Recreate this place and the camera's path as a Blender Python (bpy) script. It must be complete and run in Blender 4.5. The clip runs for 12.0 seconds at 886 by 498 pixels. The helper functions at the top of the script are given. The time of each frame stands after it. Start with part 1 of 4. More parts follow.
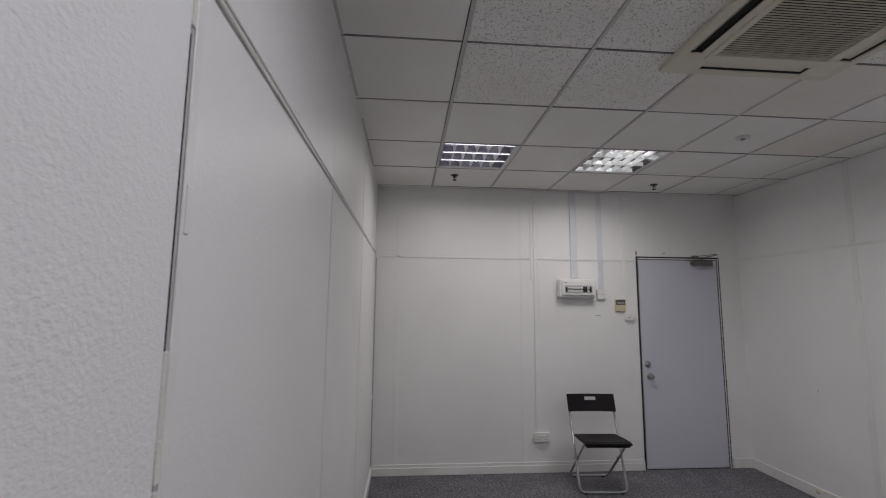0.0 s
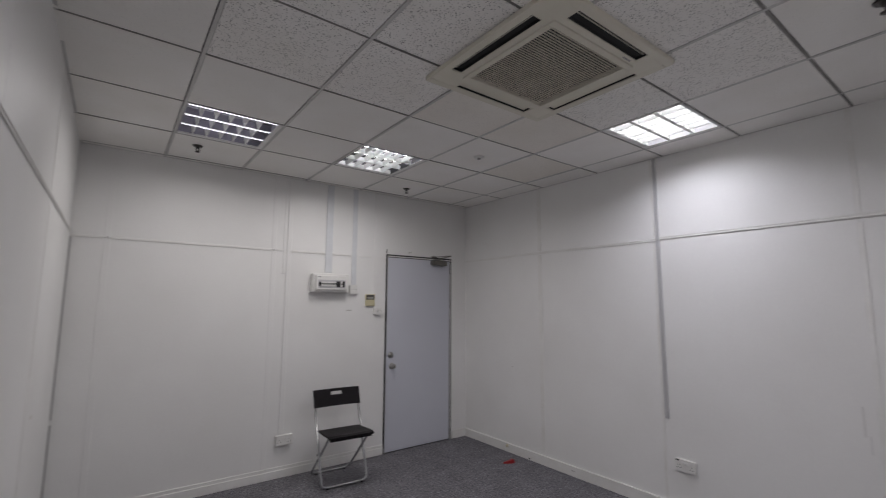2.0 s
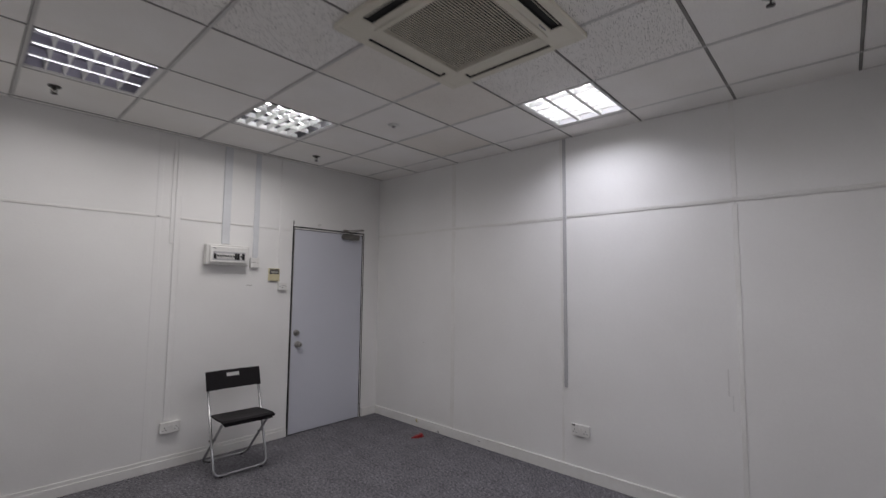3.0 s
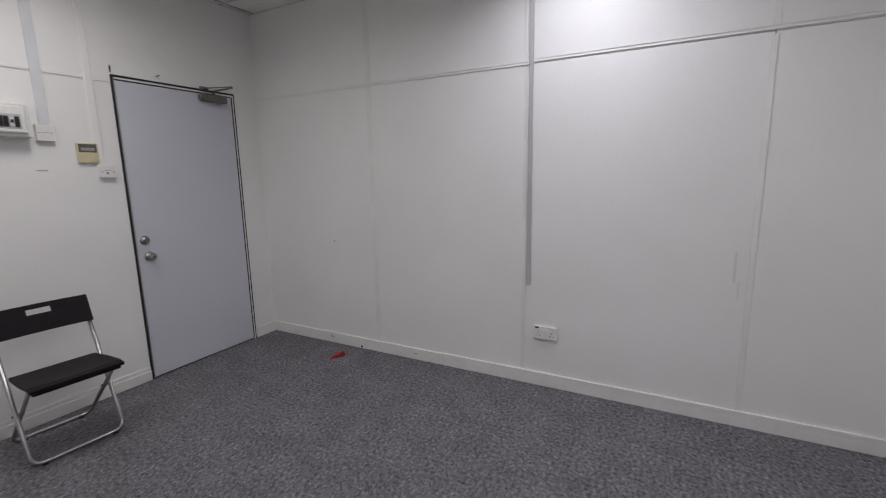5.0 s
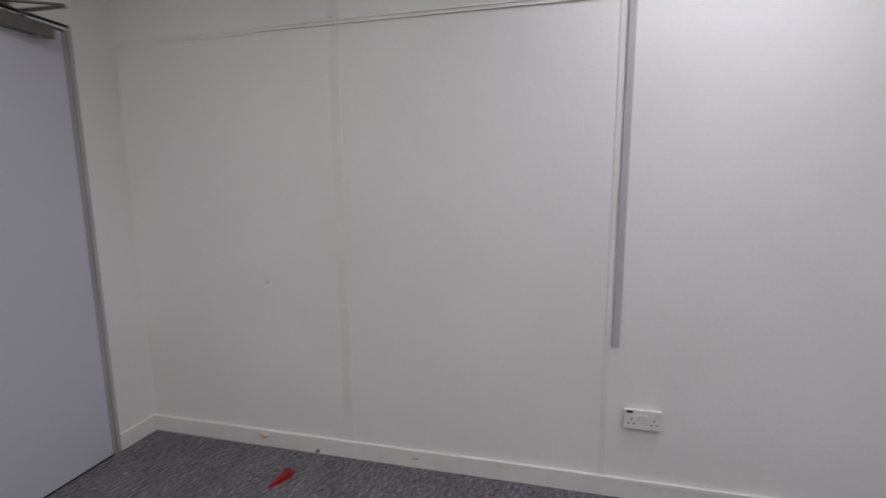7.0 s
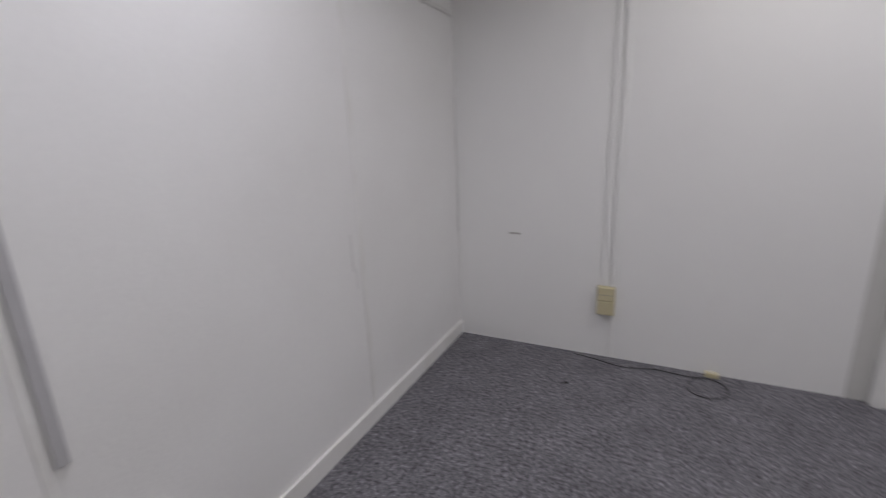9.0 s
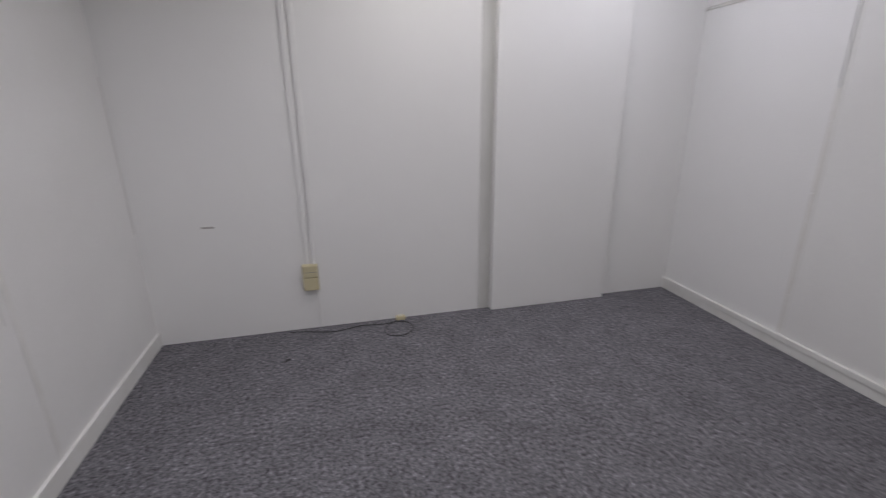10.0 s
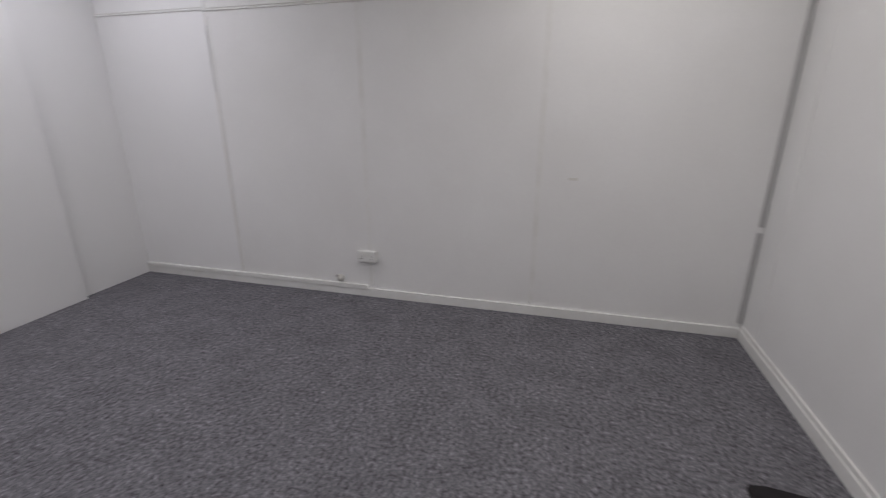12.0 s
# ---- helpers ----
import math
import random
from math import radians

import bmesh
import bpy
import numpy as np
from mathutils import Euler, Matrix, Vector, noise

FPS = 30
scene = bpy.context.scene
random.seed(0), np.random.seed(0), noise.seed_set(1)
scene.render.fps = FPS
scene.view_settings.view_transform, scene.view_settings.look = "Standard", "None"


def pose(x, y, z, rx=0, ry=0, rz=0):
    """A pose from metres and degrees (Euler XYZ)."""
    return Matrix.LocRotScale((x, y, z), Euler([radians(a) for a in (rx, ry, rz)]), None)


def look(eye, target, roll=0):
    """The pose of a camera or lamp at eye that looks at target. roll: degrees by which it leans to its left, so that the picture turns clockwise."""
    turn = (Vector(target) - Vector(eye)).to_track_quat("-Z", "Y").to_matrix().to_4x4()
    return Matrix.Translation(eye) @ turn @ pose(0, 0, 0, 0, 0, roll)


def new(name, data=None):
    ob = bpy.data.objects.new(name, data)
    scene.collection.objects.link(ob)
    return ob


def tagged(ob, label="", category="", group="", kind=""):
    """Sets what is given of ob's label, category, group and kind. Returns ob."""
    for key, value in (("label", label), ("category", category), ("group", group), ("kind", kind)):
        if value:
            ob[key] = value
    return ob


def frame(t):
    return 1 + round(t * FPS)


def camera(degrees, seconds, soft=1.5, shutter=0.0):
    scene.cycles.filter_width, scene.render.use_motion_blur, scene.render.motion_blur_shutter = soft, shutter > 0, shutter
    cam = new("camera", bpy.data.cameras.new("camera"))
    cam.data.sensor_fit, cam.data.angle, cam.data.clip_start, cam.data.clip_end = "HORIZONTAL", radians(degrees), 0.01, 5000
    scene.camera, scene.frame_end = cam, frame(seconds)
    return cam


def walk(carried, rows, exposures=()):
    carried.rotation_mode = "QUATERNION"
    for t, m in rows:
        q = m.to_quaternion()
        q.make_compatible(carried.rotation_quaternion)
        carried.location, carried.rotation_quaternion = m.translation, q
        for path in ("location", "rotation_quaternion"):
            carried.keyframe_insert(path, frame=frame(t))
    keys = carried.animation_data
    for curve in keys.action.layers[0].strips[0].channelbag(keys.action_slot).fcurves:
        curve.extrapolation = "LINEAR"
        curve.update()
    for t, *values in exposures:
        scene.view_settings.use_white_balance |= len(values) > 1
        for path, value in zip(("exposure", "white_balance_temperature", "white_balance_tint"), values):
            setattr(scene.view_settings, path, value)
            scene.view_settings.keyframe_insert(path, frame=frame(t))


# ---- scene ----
cam = camera(90.5, 12.0, soft=1.1, shutter=0.4)
PATH = [
    (0, (-0.102, -0.232, 1.595), (0.059, 1.746, 1.84), 0.5),
    (0.5, (-0.083, -0.215, 1.59), (0.199, 1.749, 1.841), 0.0),
    (1, (-0.089, -0.212, 1.574), (0.434, 1.702, 1.825), -0.0),
    (1.5, (-0.13, -0.163, 1.563), (0.755, 1.613, 1.81), -0.5),
    (2, (-0.128, -0.107, 1.563), (1.062, 1.482, 1.807), 0.3),
    (2.5, (-0.093, -0.105, 1.549), (1.254, 1.352, 1.797), 0.8),
    (3, (-0.011, -0.048, 1.521), (1.46, 1.298, 1.677), 0.6),
    (3.5, (0.15, 0.116, 1.467), (1.704, 1.371, 1.376), 0.1),
    (3.7, (0.196, 0.189, 1.461), (1.776, 1.403, 1.29), 0.3),
    (5.3, (0.752, 1.019, 1.426), (2.503, 1.916, 1.068), -1.2),
    (5.5, (0.846, 1.145, 1.431), (2.6, 2.033, 1.062), -1.1),
    (6, (1.051, 1.491, 1.411), (2.843, 2.298, 1.044), -1.3),
    (6.5, (1.259, 1.799, 1.406), (3.067, 2.55, 0.997), -1.1),
    (6.7, (1.338, 1.871, 1.365), (3.185, 2.55, 1.011), -0.6),
    (8.3, (2.046, 2.156, 1.388), (3.633, 1.052, 0.873), 0.4),
    (8.5, (2.079, 2.107, 1.4), (3.514, 0.813, 0.884), 0.4),
    (9, (2.174, 2.042, 1.402), (3.03, 0.308, 0.889), -2.3),
    (9.5, (2.212, 2.093, 1.453), (2.312, 0.189, 0.848), -2.5),
    (10, (2.194, 2.246, 1.45), (1.74, 0.398, 0.836), -0.5),
    (10.5, (2.226, 2.477, 1.389), (1.329, 0.784, 0.817), -0.5),
    (11, (2.428, 2.561, 1.373), (1.072, 1.206, 0.801), -1.2),
    (11.5, (2.53, 2.686, 1.399), (0.832, 1.805, 0.815), 0.7),
    (12, (2.516, 2.907, 1.429), (0.68, 2.416, 0.807), -0.1),
]
walk(cam, [(t, look(eye, target, roll)) for t, eye, target, roll in PATH], exposures=[(0.0, 0.08), (2.5, 0.15), (3.7, 0.19), (5.5, 0.43), (8.5, 0.45), (12.0, 0.45)])

# ---- world and lamps ----
world = bpy.data.worlds.new("world")
scene.world = world
world.use_nodes = True
world.node_tree.nodes["Background"].inputs["Color"].default_value = (0.02, 0.02, 0.02, 1)
world.node_tree.nodes["Background"].inputs["Strength"].default_value = 1.0
LAMP_WATTS = {(0, 5): 6.5, (2, 5): 8.9, (4, 2): 7.2, (2, 0): 5.6, (0, 0): 6.2}
TUBE_COLOUR = (0.975, 0.955, 1.0)
WARM, COOL = (1.0, 0.962, 0.955), (0.955, 0.945, 1.05)
LAMP_COLOUR = {(0, 5): WARM, (2, 5): WARM, (4, 2): COOL, (2, 0): WARM, (0, 0): COOL}

# the room, in metres: x east, y north
XW, XE, YS, YN, H = -0.41, 3.37, -0.63, 4.10, 2.755
DOOR_X0, DOOR_X1, DOOR_H = 2.248, 3.145, 2.08
GRID_X = [0.137 + 0.592 * i for i in range(6)]
GRID_Y = [-0.165, 0.435, 1.033, 1.59, 2.19, 2.835, 3.44, 4.04]


# ---- materials ----
def material(name, colour, rough=0.6, metal=0.0, grain=0.0, grain_size=120.0, stain=0.0, stain_size=1.5, bump=0.0, bump_size=200.0,
             stain_colour=None, spec=0.5):
    m = bpy.data.materials.new(name)
    m.use_nodes = True
    nt = m.node_tree
    b = nt.nodes["Principled BSDF"]
    b.inputs["Base Color"].default_value = (*colour, 1)
    b.inputs["Roughness"].default_value = rough
    b.inputs["Metallic"].default_value = metal
    b.inputs["Specular IOR Level"].default_value = spec
    co = nt.nodes.new("ShaderNodeTexCoord").outputs["Object"]
    geo = nt.nodes.new("ShaderNodeNewGeometry").outputs["Position"]
    last = None

    def noise_fac(size, detail, lo, hi):
        n = nt.nodes.new("ShaderNodeTexNoise")
        n.inputs["Scale"].default_value = size
        n.inputs["Detail"].default_value = detail
        nt.links.new(geo, n.inputs["Vector"])
        r = nt.nodes.new("ShaderNodeMapRange")
        r.inputs["From Min"].default_value, r.inputs["From Max"].default_value = 0.3, 0.7
        r.inputs["To Min"].default_value, r.inputs["To Max"].default_value = lo, hi
        nt.links.new(n.outputs["Fac"], r.inputs["Value"])
        return r.outputs["Result"]

    def mix(fac, a, other):
        x = nt.nodes.new("ShaderNodeMix")
        x.data_type = "RGBA"
        nt.links.new(fac, x.inputs["Factor"])
        if a is None:
            x.inputs["A"].default_value = (*colour, 1)
        else:
            nt.links.new(a, x.inputs["A"])
        x.inputs["B"].default_value = (*other, 1)
        return x.outputs["Result"]

    if stain:
        other = stain_colour or tuple(c * 0.75 for c in colour)
        last = mix(noise_fac(stain_size, 5.0, 0.0, stain), last, other)
    if grain:
        last = mix(noise_fac(grain_size, 3.0, 0.0, grain), last, tuple(c * 0.6 for c in colour))
    if last is not None:
        nt.links.new(last, b.inputs["Base Color"])
    if bump:
        n = nt.nodes.new("ShaderNodeTexNoise")
        n.inputs["Scale"].default_value = bump_size
        n.inputs["Detail"].default_value = 4.0
        nt.links.new(geo, n.inputs["Vector"])
        k = nt.nodes.new("ShaderNodeBump")
        k.inputs["Strength"].default_value = 1.0
        k.inputs["Distance"].default_value = bump
        nt.links.new(n.outputs["Fac"], k.inputs["Height"])
        nt.links.new(k.outputs["Normal"], b.inputs["Normal"])
    return m


def emitter(name, colour, power):
    m = bpy.data.materials.new(name)
    m.use_nodes = True
    b = m.node_tree.nodes["Principled BSDF"]
    b.inputs["Base Color"].default_value = (0.8, 0.8, 0.8, 1)
    b.inputs["Emission Color"].default_value = (*colour, 1)
    b.inputs["Emission Strength"].default_value = power
    return m


def carpet_material():
    """Grey loop pile with short pale and dark flecks."""
    m = bpy.data.materials.new("carpet")
    m.use_nodes = True
    nt = m.node_tree
    b = nt.nodes["Principled BSDF"]
    b.inputs["Roughness"].default_value = 0.95
    b.inputs["Specular IOR Level"].default_value = 0.1
    geo = nt.nodes.new("ShaderNodeNewGeometry").outputs["Position"]

    def stretched(sx, sy, detail, rough=0.5):
        mp = nt.nodes.new("ShaderNodeMapping")
        mp.inputs["Scale"].default_value = (sx, sy, 1)
        nt.links.new(geo, mp.inputs["Vector"])
        n = nt.nodes.new("ShaderNodeTexNoise")
        n.inputs["Scale"].default_value = 1.0
        n.inputs["Detail"].default_value = detail
        n.inputs["Roughness"].default_value = rough
        nt.links.new(mp.outputs["Vector"], n.inputs["Vector"])
        return n.outputs["Fac"]

    fleck = stretched(50, 56, 5.0, 0.78)
    ramp = nt.nodes.new("ShaderNodeValToRGB")
    e = ramp.color_ramp.elements
    e[0].position, e[0].color = 0.33, (0.034, 0.033, 0.037, 1)
    e[1].position, e[1].color = 0.70, (0.46, 0.45, 0.485, 1)
    mid = e.new(0.46)
    mid.color = (0.146, 0.142, 0.154, 1)
    mid2 = e.new(0.57)
    mid2.color = (0.228, 0.222, 0.239, 1)
    nt.links.new(fleck, ramp.inputs["Fac"])
    broad = stretched(5.0, 5.0, 6.0, 0.75)
    r = nt.nodes.new("ShaderNodeMapRange")
    r.inputs["From Min"].default_value, r.inputs["From Max"].default_value = 0.3, 0.7
    r.inputs["To Min"].default_value, r.inputs["To Max"].default_value = 0.76, 1.16
    nt.links.new(broad, r.inputs["Value"])
    mul = nt.nodes.new("ShaderNodeVectorMath")
    mul.operation = "SCALE"
    nt.links.new(ramp.outputs["Color"], mul.inputs[0])
    nt.links.new(r.outputs["Result"], mul.inputs["Scale"])
    nt.links.new(mul.outputs["Vector"], b.inputs["Base Color"])
    fine = stretched(200, 330, 3.0)
    add = nt.nodes.new("ShaderNodeMath")
    add.operation = "ADD"
    nt.links.new(fleck, add.inputs[0])
    nt.links.new(fine, add.inputs[1])
    k = nt.nodes.new("ShaderNodeBump")
    k.inputs["Strength"].default_value = 1.0
    k.inputs["Distance"].default_value = 0.005
    nt.links.new(add.outputs[0], k.inputs["Height"])
    nt.links.new(k.outputs["Normal"], b.inputs["Normal"])
    return m


def tile_material(name, colour, holes):
    """Mineral-fibre tile; holes: how dark its worm-holes are."""
    m = material(name, colour, rough=0.9, stain=0.5, stain_size=2.2, stain_colour=tuple(c * f for c, f in zip(colour, (0.88, 0.86, 0.82))), spec=0.2)
    nt = m.node_tree
    b = nt.nodes["Principled BSDF"]
    geo = nt.nodes.new("ShaderNodeNewGeometry").outputs["Position"]
    wob = nt.nodes.new("ShaderNodeTexNoise")
    wob.inputs["Scale"].default_value = 60.0
    nt.links.new(geo, wob.inputs["Vector"])
    sc = nt.nodes.new("ShaderNodeVectorMath")
    sc.operation = "MULTIPLY_ADD"
    nt.links.new(wob.outputs["Color"], sc.inputs[0])
    sc.inputs[1].default_value = (0.012, 0.012, 0.0)
    nt.links.new(geo, sc.inputs[2])
    v = nt.nodes.new("ShaderNodeTexVoronoi")
    v.inputs["Scale"].default_value = 108.0
    v.inputs["Randomness"].default_value = 1.0
    nt.links.new(sc.outputs["Vector"], v.inputs["Vector"])
    r = nt.nodes.new("ShaderNodeMapRange")
    r.inputs["From Min"].default_value, r.inputs["From Max"].default_value = 0.20, 0.30
    r.inputs["To Min"].default_value, r.inputs["To Max"].default_value = 1.0, 0.0
    nt.links.new(v.outputs["Distance"], r.inputs["Value"])
    wide = nt.nodes.new("ShaderNodeTexNoise")
    wide.inputs["Scale"].default_value = 25.0
    nt.links.new(geo, wide.inputs["Vector"])
    r2 = nt.nodes.new("ShaderNodeMapRange")
    r2.inputs["From Min"].default_value, r2.inputs["From Max"].default_value = 0.30, 0.52
    nt.links.new(wide.outputs["Fac"], r2.inputs["Value"])
    mm = nt.nodes.new("ShaderNodeMath")
    mm.operation = "MULTIPLY"
    nt.links.new(r.outputs["Result"], mm.inputs[0])
    nt.links.new(r2.outputs["Result"], mm.inputs[1])
    m2 = nt.nodes.new("ShaderNodeMath")
    m2.operation = "MULTIPLY"
    m2.inputs[1].default_value = holes
    nt.links.new(mm.outputs[0], m2.inputs[0])
    prev = b.inputs["Base Color"].links[0].from_socket
    x = nt.nodes.new("ShaderNodeMix")
    x.data_type = "RGBA"
    nt.links.new(m2.outputs[0], x.inputs["Factor"])
    nt.links.new(prev, x.inputs["A"])
    x.inputs["B"].default_value = (0.10, 0.095, 0.09, 1)
    nt.links.new(x.outputs["Result"], b.inputs["Base Color"])
    k = nt.nodes.new("ShaderNodeBump")
    k.invert = True
    k.inputs["Distance"].default_value = 0.004 * holes
    nt.links.new(mm.outputs[0], k.inputs["Height"])
    nt.links.new(k.outputs["Normal"], b.inputs["Normal"])
    return m


def plaster_material(name, colour, size, depth):
    m = material(name, colour, rough=0.55, stain=0.35, stain_size=1.2, stain_colour=tuple(c * 0.9 for c in colour), bump=depth, bump_size=size)
    return m


M_PANEL = material("panel_paint", (0.80, 0.795, 0.785), rough=0.45, stain=0.7, stain_size=1.3, stain_colour=(0.72, 0.71, 0.695), grain=0.05,
                   grain_size=60, bump=0.0006, bump_size=90)
M_PLASTER = plaster_material("rough_plaster", (0.80, 0.795, 0.79), 150.0, 0.0017)
M_SOUTH = plaster_material("south_plaster", (0.79, 0.785, 0.775), 22.0, 0.0008)
M_TRIM = material("trim_paint", (0.78, 0.775, 0.76), rough=0.4, stain=0.5, stain_size=6.0, stain_colour=(0.66, 0.64, 0.60), grain=0.08, grain_size=35, bump=0.001, bump_size=60)
# darker wall tone for the shade painted beside the pier
M_PIER_SHADE = material("pier_shade_paint", (0.60, 0.595, 0.575), rough=0.5, stain=0.4, stain_size=4)
M_CORE = material("wall_core", (0.35, 0.34, 0.33), rough=0.9, grain=0.3, grain_size=40)
M_CARPET = carpet_material()
M_TILE_A = tile_material("fissured_tile", (0.90, 0.885, 0.865), 0.90)
M_TILE_C = tile_material("browned_tile", (0.83, 0.80, 0.755), 0.25)
M_TILE_B = tile_material("plain_tile", (0.88, 0.865, 0.845), 0.10)
M_TEE = material("ceiling_tee", (0.60, 0.59, 0.575), rough=0.5, stain=0.5, stain_size=8)
# near-black tee colour carries the shadow line at the tile edges
M_CROSS = material("shadow_line_tee", (0.16, 0.15, 0.145), rough=0.6, stain=0.6, stain_size=9, stain_colour=(0.34, 0.33, 0.31))
# near-black: the darkness of the void put into the slab's colour
M_VOID = material("void_shade", (0.03, 0.03, 0.03), rough=1.0)
M_DOOR = material("door_laminate", (0.56, 0.57, 0.63), rough=0.4, stain=0.4, stain_size=1.0, stain_colour=(0.50, 0.51, 0.57), grain=0.05, grain_size=300)
M_SEAL = material("black_seal", (0.015, 0.015, 0.016), rough=0.6, grain=0.3)
M_DARK_METAL = material("bronze_metal", (0.085, 0.08, 0.075), rough=0.4, metal=0.8, stain=0.4, stain_size=40)
M_CLOSER = material("dull_bronze", (0.20, 0.19, 0.175), rough=0.38, metal=0.75, stain=0.5, stain_size=30)
M_STEEL = material("brushed_steel", (0.43, 0.42, 0.405), rough=0.28, metal=1.0, grain=0.3, grain_size=150)
M_CHROME = material("chrome_tube", (0.40, 0.40, 0.41), rough=0.34, metal=1.0, stain=0.3, stain_size=50)
M_BLACK = material("black_plastic", (0.009, 0.0075, 0.009), rough=0.5, stain=0.5, stain_size=25, stain_colour=(0.016, 0.014, 0.0155), bump=0.0003, bump_size=500, spec=0.14)
M_WHITE = material("white_plastic", (0.74, 0.735, 0.72), rough=0.35, stain=0.4, stain_size=30, stain_colour=(0.62, 0.60, 0.56))
M_CREAM = material("cream_plastic", (0.57, 0.515, 0.34), rough=0.45, stain=0.5, stain_size=12, stain_colour=(0.48, 0.42, 0.25))
M_IVORY = material("aged_ivory_plastic", (0.69, 0.66, 0.565), rough=0.45, stain=0.6, stain_size=7, stain_colour=(0.63, 0.59, 0.49))
M_GRILLE = material("grille_plastic", (0.66, 0.625, 0.52), rough=0.55, stain=0.6, stain_size=14, stain_colour=(0.47, 0.435, 0.35))
# near-black for holes, black parts and the shade painted into recesses
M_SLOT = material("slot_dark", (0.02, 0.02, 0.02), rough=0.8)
M_GREY_PVC = material("grey_trunking", (0.47, 0.465, 0.475), rough=0.4, stain=0.4, stain_size=10)
# grey of the corner batten includes the shade it stands in
M_CORNER = material("shaded_corner_strip", (0.46, 0.45, 0.45), rough=0.5, stain=0.4, stain_size=10)
M_BLUE_PVC = material("pale_trunking", (0.67, 0.685, 0.705), rough=0.35, stain=0.4, stain_size=10)
M_LCD = material("display", (0.11, 0.105, 0.09), rough=0.25, stain=0.4, stain_size=60)
M_LCD_BAR = material("display_bar", (0.27, 0.26, 0.235), rough=0.4)
M_LOUVRE_W = material("white_louvre", (0.84, 0.85, 0.83), rough=0.35)
# tray blackened: the shade in the louvre cells is put into its colour
M_SHADED_TRAY = material("shaded_lamp_tray", (0.06, 0.06, 0.065), rough=0.4)
M_TRAY_GREY = material("mirror_tray", (0.30, 0.29, 0.335), rough=0.35, metal=0.3)
M_OPEN_TRAY = material("open_lamp_tray", (0.62, 0.62, 0.64), rough=0.4)
M_LIP = material("lamp_rim", (0.80, 0.79, 0.775), rough=0.5, stain=0.4, stain_size=9)
M_TUBE = emitter("tube_glow", TUBE_COLOUR, 13.0)
M_TUBE_OPEN = emitter("open_tube_glow", TUBE_COLOUR, 6.0)
# for the mirror lamp's tubes and the glints added along its louvre edges
M_TUBE_AND_GLINT = emitter("mirror_tube_and_glint", (0.93, 0.90, 1.0), 2.4)
M_RED = material("red_plastic", (0.28, 0.011, 0.014), rough=0.35, stain=0.4, stain_size=60)
M_CABLE = material("black_cable", (0.02, 0.02, 0.022), rough=0.5)
M_GREY_TEXT = material("grey_print", (0.25, 0.25, 0.25), rough=0.6)
M_SCUFF = material("scuff", (0.44, 0.42, 0.40), rough=0.8, grain=0.4, grain_size=200)
M_FAINT = material("faint_scuff", (0.70, 0.695, 0.685), rough=0.6, stain=0.4, stain_size=20)
# dull grey for a wall scuff and for the darkening painted in a corner
M_DULL = material("scuff_and_corner_shade", (0.67, 0.66, 0.645), rough=0.7, grain=0.15, grain_size=90)
M_FILLER = material("filler", (0.66, 0.64, 0.60), rough=0.9, bump=0.003, bump_size=120)


